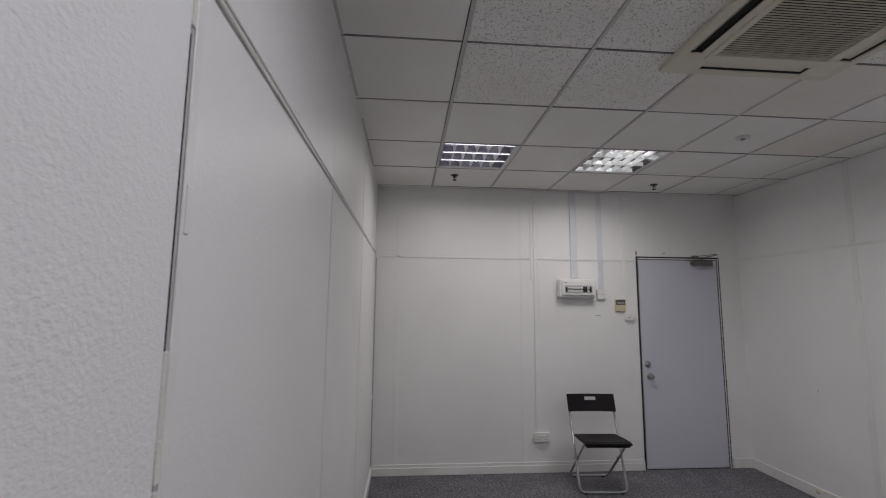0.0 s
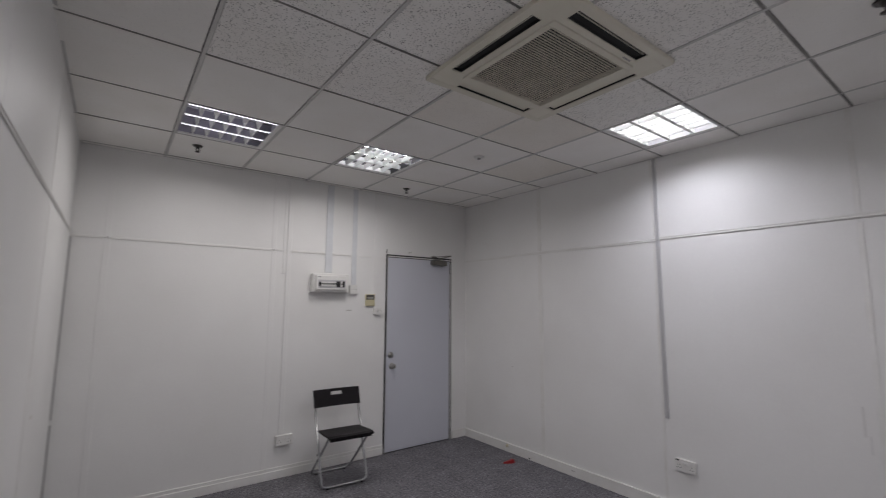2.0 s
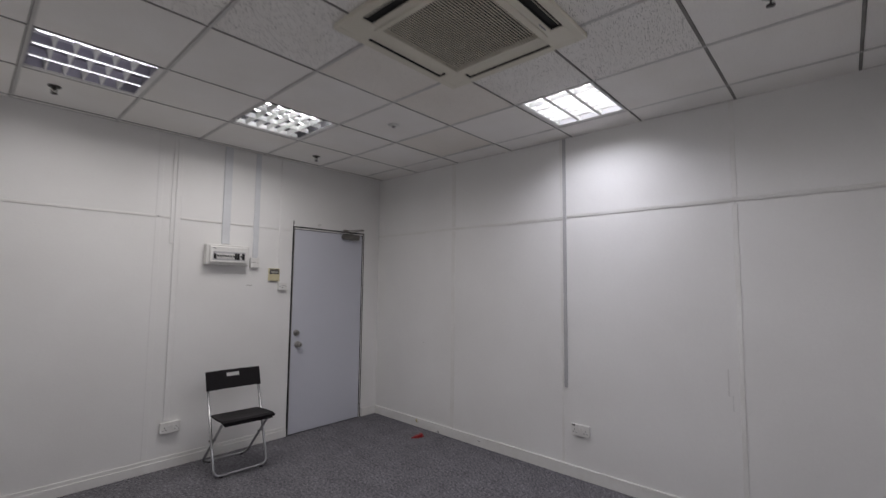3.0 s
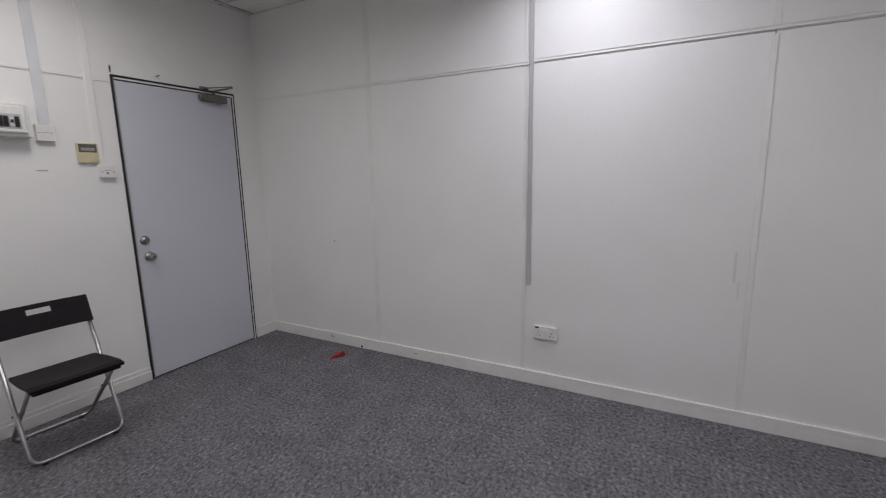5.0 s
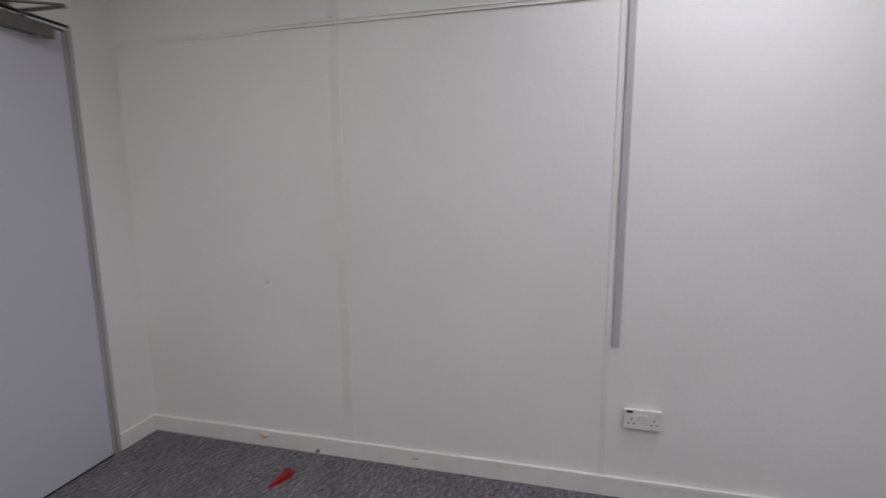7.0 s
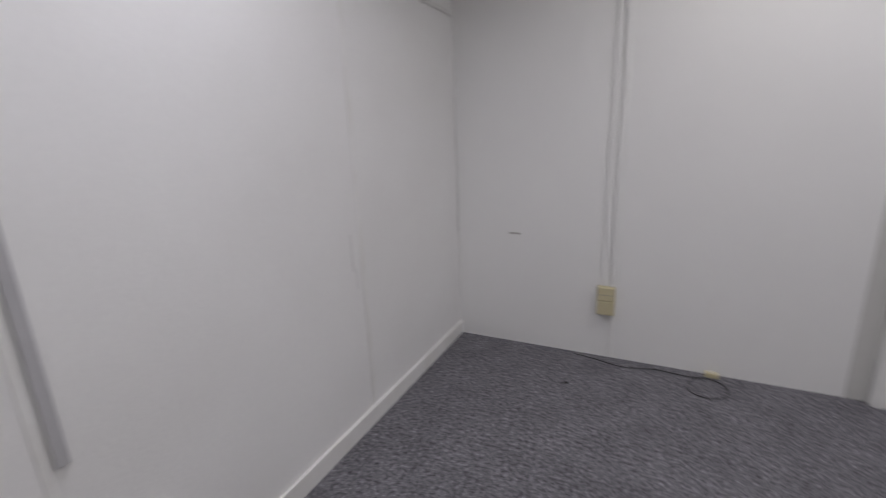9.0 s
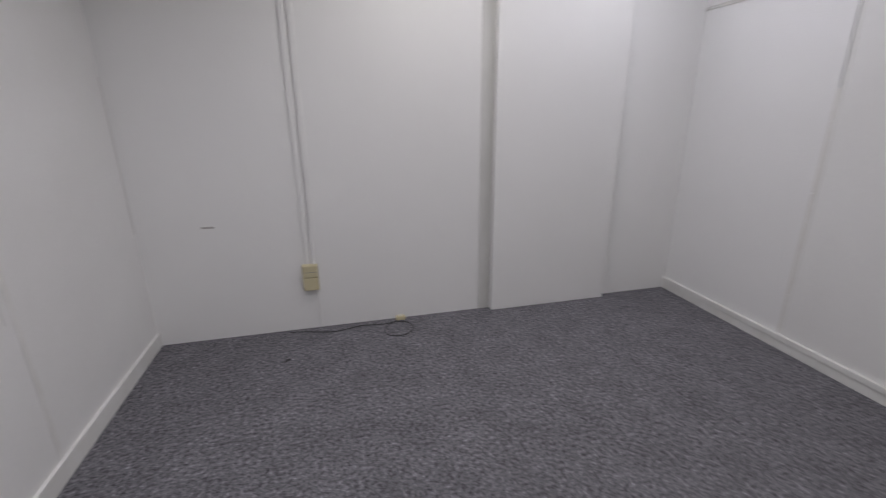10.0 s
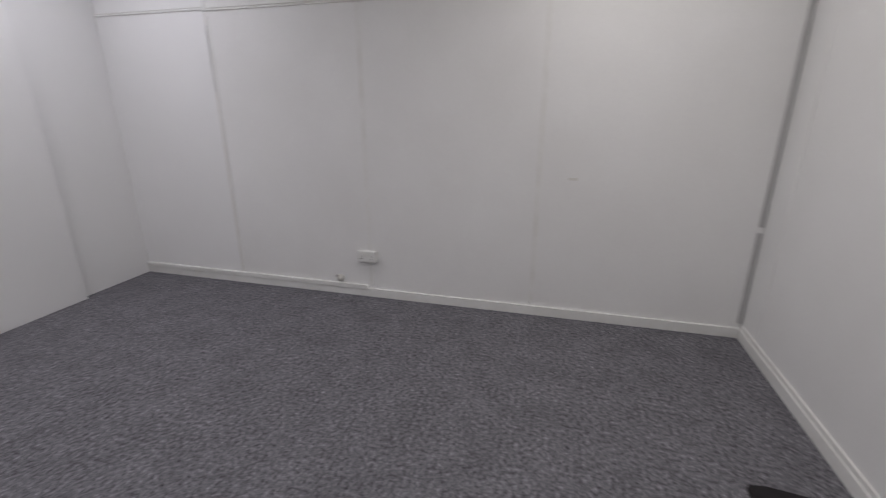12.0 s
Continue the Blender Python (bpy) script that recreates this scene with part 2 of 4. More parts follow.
# ---- mesh helpers ----
class Shape:
    """Gathers boxes, rods and plates into one mesh."""

    def __init__(self):
        self.bm = bmesh.new()
        self.mats = []

    def slot(self, m):
        if m not in self.mats:
            self.mats.append(m)
        return self.mats.index(m)

    def box(self, a, b, m, bevel=0.0, turn=None, segments=1):
        t = bmesh.new()
        bmesh.ops.create_cube(t, size=1)
        for v in t.verts:
            v.co = Vector([a[i] + (v.co[i] + 0.5) * (b[i] - a[i]) for i in range(3)])
        if bevel:
            bmesh.ops.bevel(t, geom=t.edges[:], offset=bevel, segments=segments, affect="EDGES", profile=0.5)
        self.take(t, m, turn)
        return self

    def take(self, t, m, turn=None, smooth=False):
        if turn is not None:
            bmesh.ops.transform(t, matrix=turn, verts=t.verts)
        k = self.slot(m)
        me = bpy.data.meshes.new("tmp")
        for f in t.faces:
            f.material_index = k
            f.smooth = smooth
        t.to_mesh(me)
        t.free()
        self.bm.from_mesh(me)
        bpy.data.meshes.remove(me)

    def rod(self, p, q, r, m, r2=None, sides=14, bevel=0.0):
        p, q = Vector(p), Vector(q)
        t = bmesh.new()
        bmesh.ops.create_cone(t, cap_ends=True, segments=sides, radius1=r, radius2=r if r2 is None else r2, depth=(q - p).length)
        if bevel:
            bmesh.ops.bevel(t, geom=[e for e in t.edges if abs(e.verts[0].co.z - e.verts[1].co.z) < 1e-6], offset=bevel, segments=2, affect="EDGES", profile=0.5)
        turn = Matrix.Translation((p + q) / 2) @ (q - p).to_track_quat("Z", "Y").to_matrix().to_4x4()
        self.take(t, m, turn, smooth=True)
        return self

    def pipe(self, pts, r, m, sides=10):
        """A round tube through the points."""
        pts = [Vector(p) for p in pts]
        t = bmesh.new()
        rings = []
        up = Vector((0.31, 0.17, 0.93))
        for i, p in enumerate(pts):
            d = (pts[min(i + 1, len(pts) - 1)] - pts[max(i - 1, 0)]).normalized()
            u = d.cross(up).normalized()
            w = d.cross(u).normalized()
            rings.append([t.verts.new(p + r * (math.cos(2 * math.pi * k / sides) * u + math.sin(2 * math.pi * k / sides) * w)) for k in range(sides)])
        for a, b in zip(rings, rings[1:]):
            for k in range(sides):
                t.faces.new((a[k], a[(k + 1) % sides], b[(k + 1) % sides], b[k]))
        t.faces.new(rings[0][::-1])
        t.faces.new(rings[-1])
        bmesh.ops.recalc_face_normals(t, faces=t.faces[:])
        self.take(t, m, None, smooth=True)
        return self

    def done(self, name, parent=None, at=None):
        me = bpy.data.meshes.new(name)
        self.bm.to_mesh(me)
        self.bm.free()
        for m in self.mats:
            me.materials.append(m)
        ob = new(name, me)
        if parent is not None:
            ob.parent = parent
        if at is not None:
            ob.matrix_basis = at
        return ob


def bent(points, radius, steps=6):
    """The polyline with its corners rounded."""
    pts = [Vector(p) for p in points]
    out = [pts[0]]
    for a, b, c in zip(pts, pts[1:], pts[2:]):
        u, w = (a - b).normalized(), (c - b).normalized()
        r = min(radius, (a - b).length * 0.45, (c - b).length * 0.45)
        s, e = b + u * r, b + w * r
        for i in range(steps + 1):
            k = i / steps
            out.append((1 - k) ** 2 * s + 2 * k * (1 - k) * b + k * k * e)
    out.append(pts[-1])
    return out


def thing(name, at, label, category, group="", kind=""):
    ob = new(name)
    ob.empty_display_size = 0.05
    ob.matrix_basis = at
    return tagged(ob, label, category, group, kind)


def structure(ob, label="", category=""):
    return tagged(ob, label, category, "", "structure")


# wall frames: local x runs along the wall, local y comes out of it into the room, z is up
NORTH = Matrix.Translation((0, YN, 0)) @ Matrix(((1, 0, 0, 0), (0, -1, 0, 0), (0, 0, 1, 0), (0, 0, 0, 1)))
EAST = Matrix.Translation((XE, 0, 0)) @ Matrix(((0, -1, 0, 0), (1, 0, 0, 0), (0, 0, 1, 0), (0, 0, 0, 1)))
WEST = Matrix.Translation((XW, 0, 0)) @ Matrix(((0, 1, 0, 0), (1, 0, 0, 0), (0, 0, 1, 0), (0, 0, 0, 1)))
SOUTH = Matrix.Translation((0, YS, 0))


def on_wall(wall, u, z, out=0.0):
    """A pose on a wall, with local x to the left as one faces it, y out of the wall, z up."""
    p = wall @ Vector((u, out, z))
    n = (wall.to_3x3() @ Vector((0, 1, 0))).normalized()
    m = Matrix((n.cross(Vector((0, 0, 1))), n, Vector((0, 0, 1)))).transposed().to_4x4()
    m.translation = p
    return m


# ---- floor ----
s = Shape().box((XW - 0.15, YS - 0.15, -0.12), (XE + 0.15, YN + 0.15, 0.0), M_CARPET)
structure(s.done("floor"), "dark grey flecked loop-pile carpet floor", "floor")

# ---- wall cores ----
B = 0.012   # board thickness
T = 0.14
s = Shape()
s.box((XW - T, YS - T, 0), (XW - B, YN + T, H + 0.25), M_CORE)
wall_west = structure(s.done("wall_west"), "white painted partition of boards with a plastered end", "wall")
s = Shape().box((XE + B, YS - T, 0), (XE + T, YN + T, H + 0.25), M_CORE)
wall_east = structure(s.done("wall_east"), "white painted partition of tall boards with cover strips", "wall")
s = Shape()
s.box((XW - B, YN + B, 0), (DOOR_X0, YN + T, H + 0.25), M_CORE)
s.box((DOOR_X1, YN + B, 0), (XE + B, YN + T, H + 0.25), M_CORE)
s.box((DOOR_X0, YN + B, DOOR_H), (DOOR_X1, YN + T, H + 0.25), M_CORE)
wall_north = structure(s.done("wall_north"), "white painted partition of boards beside a door", "wall")
s = Shape().box((XW - B, YS - T, 0), (XE + B, YS, H + 0.25), M_SOUTH)
COL_X0, COL_X1, COL_OUT = 0.20, 1.135, 0.055
s.box((COL_X0, YS - 0.01, 0), (COL_X1, YS + COL_OUT, H + 0.1), M_SOUTH, bevel=0.004, segments=2)
# thin added strip: the pier's soft shadow on the wall, put into colour
pier_shade = Shape().box((COL_X1 + 0.003, YS - 0.001, 0.0), (COL_X1 + 0.088, YS + 0.004, H), M_PIER_SHADE, bevel=0.002)
wall_south = structure(s.done("wall_south"), "white painted plaster wall with a shallow pier", "wall")

pier_shade.done("cover_or_shade_strip", wall_south)

# ---- ceiling: tees and lay-in tiles in one mesh ----
LAMPS = [(0, 5, "a"), (2, 5, "b"), (4, 2, "c"), (2, 0, "c"), (0, 0, "c")]
LAMP_CELLS = {(i, j) for i, j, _ in LAMPS}
AC_CELL = (2, 2)
rng = random.Random(7)
s = Shape()
xs = [XW - B] + GRID_X + [XE + B]
ys = [YS] + GRID_Y + [YN + B]
for i in range(len(xs) - 1):
    for j in range(len(ys) - 1):
        cell = (i - 1, j - 1)
        if cell in LAMP_CELLS or cell == AC_CELL:
            continue
        wx0 = 0.0105 if i else 0.004
        wx1 = 0.0135 if i < len(xs) - 2 else 0.004
        wy0 = 0.0075 if j else 0.004
        wy1 = 0.0085 if j < len(ys) - 2 else (0.016 if i < 2 else rng.uniform(0.022, 0.028))
        fissured = 1 <= i <= 4 and 1 <= j <= 4 and (i, j) not in ((4, 4), (4, 1), (1, 1))
        dz = rng.uniform(-0.0015, 0.002)
        tilt = [rng.uniform(-0.0015, 0.0015) for _ in range(2)]
        t = bmesh.new()
        bmesh.ops.create_cube(t, size=1)
        a = (xs[i] + wx0, ys[j] + wy0, H + 0.001 + dz)
        b = (xs[i + 1] - wx1, ys[j + 1] - wy1, H + 0.016 + dz)
        for v in t.verts:
            k = [v.co[n] + 0.5 for n in range(3)]
            v.co = Vector([a[n] + k[n] * (b[n] - a[n]) for n in range(3)])
            v.co.z += tilt[0] * (k[0] - 0.5) + tilt[1] * (k[1] - 0.5)
        bmesh.ops.bevel(t, geom=t.edges[:], offset=0.0015, segments=1, affect="EDGES")
        s.take(t, M_TILE_C if (i, j) in ((3, 4), (4, 4), (5, 5)) else M_TILE_A if fissured else M_TILE_B)
for x in GRID_X:
    s.box((x - 0.0085, YS, H - 0.001), (x + 0.0085, YN, H + 0.006), M_TEE, bevel=0.0012)
    s.box((x - 0.001, YS, H + 0.006), (x + 0.001, YN, H + 0.03), M_TEE)
# cross tees, darkened to draw the shadow gaps between tiles
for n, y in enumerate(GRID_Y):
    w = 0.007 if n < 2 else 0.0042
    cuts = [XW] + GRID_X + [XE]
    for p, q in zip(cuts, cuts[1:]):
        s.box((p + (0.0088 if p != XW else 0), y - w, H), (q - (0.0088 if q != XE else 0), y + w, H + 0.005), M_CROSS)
# wall angle
for a, b in (((XW, YS, H), (XW + 0.014, YN, H + 0.003)), ((XE - 0.014, YS, H), (XE, YN, H + 0.003)),
             ((XW, YN - 0.014, H), (0.72, YN, H + 0.003)), ((XW, YS, H), (XE, YS + 0.014, H + 0.003))):
    s.box(a, b, M_TEE)
# unseen slab over the void, painted black so the tile gaps look unlit
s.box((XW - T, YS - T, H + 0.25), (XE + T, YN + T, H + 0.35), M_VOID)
structure(s.done("ceiling"), "suspended ceiling of off-white mineral tiles in a grey grid", "ceiling")


# ---- boards, cover strips and mouldings ----
def board(parent, wall, u0, u1, z0, z1, m=M_PANEL, gap=0.0015):
    s = Shape()
    s.box((u0 + gap, -B, z0), (u1 - gap, 0.0, z1), m, bevel=gap)
    bmesh.ops.transform(s.bm, matrix=wall, verts=s.bm.verts)
    bmesh.ops.recalc_face_normals(s.bm, faces=s.bm.faces[:])
    return s.done("panel", parent)


def strip(parent, wall, u0, u1, z0, z1, out=0.004, m=M_TRIM, name="cover_or_shade_strip", base=0.0):
    s = Shape()
    s.box((u0, base, z0), (u1, out, z1), m, bevel=min(0.0016, out * 0.4))
    bmesh.ops.transform(s.bm, matrix=wall, verts=s.bm.verts)
    bmesh.ops.recalc_face_normals(s.bm, faces=s.bm.faces[:])
    return s.done(name, parent)


def moulding(parent, wall, u0, u1, z, out=0.006):
    """A low ribbed strip that covers the joint of the boards."""
    s = Shape()
    s.box((u0, 0.0, z - 0.011), (u1, 0.0025, z + 0.011), M_TRIM, bevel=0.001)
    s.box((u0, 0.001, z - 0.011), (u1, out, z - 0.005), M_TRIM, bevel=0.002)
    s.box((u0, 0.001, z + 0.005), (u1, out, z + 0.011), M_TRIM, bevel=0.002)
    bmesh.ops.transform(s.bm, matrix=wall, verts=s.bm.verts)
    bmesh.ops.recalc_face_normals(s.bm, faces=s.bm.faces[:])
    return s.done("moulding", parent)


ZM = 2.072
# east wall
seams = [YS, 0.463, 1.69, 2.90, YN + B]
for a, b in zip(seams, seams[1:]):
    board(wall_east, EAST, a, b, 0.0, ZM - 0.001)
    board(wall_east, EAST, a, b, ZM + 0.001, H + 0.03)
for u, w in ((0.463, 0.014), (1.697, 0.011), (2.90, 0.024)):
    strip(wall_east, EAST, u - w, u + w, 0.095, ZM - 0.017, 0.0035)
    strip(wall_east, EAST, u - w, u + w, ZM + 0.029, H - 0.002, 0.0035)
moulding(wall_east, EAST, YS, 1.646, ZM + 0.017)
moulding(wall_east, EAST, 1.682, 3.30, ZM + 0.006)
strip(wall_east, EAST, 3.30, YN, ZM - 0.012, ZM + 0.012, 0.0025)
# thin grey strip added to darken the south-east corner
strip(wall_east, EAST, YS + 0.001, YS + 0.011, 0.75, 1.62, 0.003, M_DULL)
# north wall
seams = [XW - B, -0.19, 1.05]
for a, b in zip(seams, seams[1:]):
    board(wall_north, NORTH, a, b, 0.0, ZM - 0.026)
    board(wall_north, NORTH, a, b, ZM - 0.024, H + 0.03)
board(wall_north, NORTH, 1.05, DOOR_X0, 0.0, ZM - 0.026)
board(wall_north, NORTH, 1.053, DOOR_X0, ZM - 0.024, H + 0.03, gap=0.0)
board(wall_north, NORTH, DOOR_X0, DOOR_X1, DOOR_H + 0.001, H + 0.03, gap=0.0)
board(wall_north, NORTH, DOOR_X1, XE + B, 0.0, H + 0.03, gap=0.0)
for u, w in ((-0.19, 0.02), (1.05, 0.02)):
    strip(wall_north, NORTH, u - w, u + w, 0.10, ZM - 0.034, 0.003, M_PANEL)
    strip(wall_north, NORTH, u - w, u + w, ZM - 0.014, H - 0.002, 0.003, M_PANEL)
for a, b in ((XW, -0.212), (-0.168, 1.028), (1.072, 1.135), (1.212, 1.55), (1.622, 1.838), (1.892, 2.09), (2.15, DOOR_X0 - 0.012)):
    strip(wall_north, NORTH, a, b, ZM - 0.033, ZM - 0.015, 0.006, name="moulding")
# west wall
W1, W2, W3 = 0.375, 1.55, 2.76
board(wall_west, WEST, W1, W2, 0.0, ZM - 0.001)
board(wall_west, WEST, W2, W3, 0.0, ZM - 0.001)
board(wall_west, WEST, W3, YN + B, 0.0, ZM - 0.001)
for a, b in ((W1, W2), (W2, W3), (W3, YN + B)):
    board(wall_west, WEST, a, b, ZM + 0.001, H + 0.03)
board(wall_west, WEST, YS, W1 - 0.0045, 0.0, H + 0.03, M_PLASTER)
moulding(wall_west, WEST, W1, YN - 0.002, ZM + 0.004, 0.007)
moulding(wall_west, WEST, YS, W1 - 0.008, ZM + 0.012, 0.007)
strip(wall_west, WEST, W1 + 0.002, W1 + 0.024, 0.1, ZM - 0.018, 0.004)
strip(wall_west, WEST, W1 + 0.002, W1 + 0.024, ZM + 0.018, H - 0.002, 0.004)
strip(wall_west, WEST, W2 - 0.018, W2 + 0.018, 0.1, ZM - 0.018, 0.0025)
strip(wall_west, WEST, W3 - 0.006, W3 + 0.03, 0.1, ZM - 0.018, 0.0015)
strip(wall_west, WEST, W3 - 0.006, W3 + 0.03, ZM + 0.018, H - 0.002, 0.0015)
# old filler smeared along the open joint of the plaster, above and below the crack
rng = random.Random(3)
# dark backing set in the open joint as painted shade of the crack
Shape().box((W1 - 0.0058, -0.010, 1.50), (W1 + 0.0008, -0.002, 1.97), M_SLOT, turn=None).done("crack_shade", wall_west).matrix_basis = WEST
s = Shape()
for z0, z1 in ((0.1, 1.53), (1.98, ZM - 0.02)):
    z = z0
    while z < z1:
        dz = rng.uniform(0.03, 0.10)
        w = rng.uniform(0.004, 0.008)
        s.box((W1 - 0.006 - w * 0.3, -0.004, z), (W1 + 0.003 + w * 0.3, rng.uniform(0.0015, 0.003), min(z + dz, z1)), M_FILLER, bevel=0.0012)
        z += dz + (rng.uniform(0.0, 0.012) if rng.random() < 0.4 else -0.002)
s.box((W1 + 0.008, 0.001, 1.685), (W1 + 0.021, 0.0062, 1.755), M_TRIM, bevel=0.0024, segments=2)
bmesh.ops.transform(s.bm, matrix=WEST, verts=s.bm.verts)
bmesh.ops.recalc_face_normals(s.bm, faces=s.bm.faces[:])
s.done("joint_filler", wall_west)


# ---- baseboards ----
def baseboard(name, wall, u0, u1, profile):
    s = Shape()
    for z0, z1, out in profile:
        s.box((u0, 0.0, z0), (u1, out, z1), M_TRIM, bevel=0.0028, segments=2)
    bmesh.ops.transform(s.bm, matrix=wall, verts=s.bm.verts)
    bmesh.ops.recalc_face_normals(s.bm, faces=s.bm.faces[:])
    return structure(s.done(name), "white painted wooden baseboard with chipped edges", "baseboard")


baseboard("baseboard_east", EAST, YS, 2.33, [(0.0, 0.071, 0.0135), (0.0705, 0.093, 0.0150)])
baseboard("baseboard_east", EAST, 2.331, YN, [(0.0, 0.090, 0.014)])
baseboard("baseboard_north", NORTH, XW + 0.018, DOOR_X0 - 0.004, [(0.0, 0.07, 0.016), (0.068, 0.098, 0.010)])
baseboard("baseboard_north", NORTH, DOOR_X1 + 0.012, XE - 0.014, [(0.0, 0.092, 0.014)])
baseboard("baseboard_west", WEST, YS, 1.52, [(0.0, 0.058, 0.014), (0.060, 0.095, 0.020)])
baseboard("baseboard_west", WEST, 1.521, YN, [(0.0, 0.07, 0.016)])

# ---- door ----
door = structure(thing("door_1", Matrix.Translation((DOOR_X0, YN, 0)), "", ""), "closed pale grey laminate door with black edge seals", "door")
DW = DOOR_X1 - DOOR_X0
s = Shape()
s.box((-0.002, -0.006, 0), (0.010, 0.10, DOOR_H + 0.012), M_SEAL, bevel=0.0015)
s.box((DW - 0.010, -0.006, 0), (DW + 0.002, 0.10, DOOR_H + 0.012), M_SEAL, bevel=0.0015)
s.box((0.0102, -0.006, DOOR_H - 0.002), (DW - 0.0102, 0.10, DOOR_H + 0.012), M_SEAL, bevel=0.0015)
s.done("seal", door)
s = Shape()
s.box((0.011, -0.008, 0), (0.018, 0.05, DOOR_H - 0.003), M_STEEL, bevel=0.001)
s.box((DW - 0.020, -0.009, 0), (DW - 0.011, 0.05, DOOR_H - 0.003), M_TRIM, bevel=0.001)
s.box((0.0185, -0.009, DOOR_H - 0.014), (DW - 0.0205, 0.05, DOOR_H - 0.003), M_TRIM, bevel=0.001)
s.done("frame", door)
s = Shape().box((DW - 0.0275, -0.0065, 0.004), (DW - 0.0205, 0.05, DOOR_H - 0.016), M_SEAL)
s.box((0.0185, -0.0065, DOOR_H - 0.021), (DW - 0.028, 0.05, DOOR_H - 0.0145), M_SEAL)
s.done("gasket", door)
s = Shape().box((0.019, -0.004, 0.008), (DW - 0.028, 0.042, DOOR_H - 0.022), M_DOOR, bevel=0.0015)
s.done("leaf", door)
s = Shape().box((0.0, -0.004, 0.0), (DW, 0.05, 0.004), M_SEAL)
s.done("threshold", door)
s = Shape()
s.rod((0.072, -0.003, 1.004), (0.072, -0.014, 1.004), 0.033, M_STEEL, r2=0.029, sides=28)
s.rod((0.072, -0.013, 1.004), (0.072, -0.018, 1.004), 0.017, M_STEEL, sides=20)
s.box((0.0685, -0.032, 0.988), (0.0755, -0.017, 1.020), M_STEEL, bevel=0.002)
s.done("deadbolt", door)
s = Shape()
s.rod((0.090, -0.003, 0.888), (0.090, -0.012, 0.888), 0.034, M_STEEL, r2=0.030, sides=28)
s.rod((0.090, -0.011, 0.888), (0.090, -0.040, 0.888), 0.014, M_STEEL, sides=18)
s.rod((0.090, -0.034, 0.888), (0.090, -0.050, 0.888), 0.018, M_STEEL, r2=0.027, sides=28)
s.rod((0.090, -0.0495, 0.888), (0.090, -0.066, 0.888), 0.027, M_STEEL, r2=0.020, sides=28, bevel=0.002)
s.rod((0.090, -0.0655, 0.888), (0.090, -0.0675, 0.888), 0.010, M_SLOT, sides=16)
s.box((0.0875, -0.072, 0.880), (0.0925, -0.067, 0.896), M_STEEL, bevel=0.001)
s.done("knob", door)
s = Shape()
s.box((0.60, -0.055, 2.001), (0.80, -0.004, 2.055), M_CLOSER, bevel=0.006, segments=2)
s.box((0.585, -0.045, 2.010), (0.602, -0.004, 2.050), M_CLOSER, bevel=0.003)
s.rod((0.735, -0.03, 2.003), (0.735, -0.03, 1.988), 0.013, M_STEEL, sides=16)
s.rod((0.70, -0.03, 2.052), (0.70, -0.03, 2.082), 0.011, M_CLOSER, sides=16)
s.box((0.0, -0.011, -0.0035), (0.172, 0.011, 0.0035), M_CLOSER, bevel=0.001, turn=Matrix.Translation((0.70, -0.03, 2.084)) @ pose(0, 0, 0, 0, -5, -76))
s.box((0.0, -0.009, -0.003), (0.212, 0.009, 0.003), M_CLOSER, bevel=0.001, turn=Matrix.Translation((0.742, -0.197, 2.106)) @ pose(0, 0, 0, 0, 2, 122))
s.box((0.60, -0.032, 2.083), (0.66, -0.007, 2.108), M_CLOSER, bevel=0.002)
s.done("closer", door)

# ---- small hook and stop over the door ----
hook = thing("wall_hook", on_wall(NORTH, 2.545, 2.125), "small dark metal screw hook on a white pad", "hook")
Shape().box((-0.018, 0, -0.010), (0.018, 0.006, 0.010), M_WHITE, bevel=0.002).done("pad", hook)
Shape().pipe(bent([(0.006, 0.005, 0.0), (0.006, 0.022, 0.002), (-0.008, 0.024, 0.010)], 0.006), 0.0028, M_DARK_METAL, 8).done("screw", hook)
nib = thing("door_nib", on_wall(NORTH, DOOR_X0 + 0.003, 2.125), "small dark bracket end above a door corner", "bracket")
Shape().box((-0.004, 0, -0.022), (0.004, 0.008, 0.022), M_DARK_METAL, bevel=0.0015).done("bracket", nib)


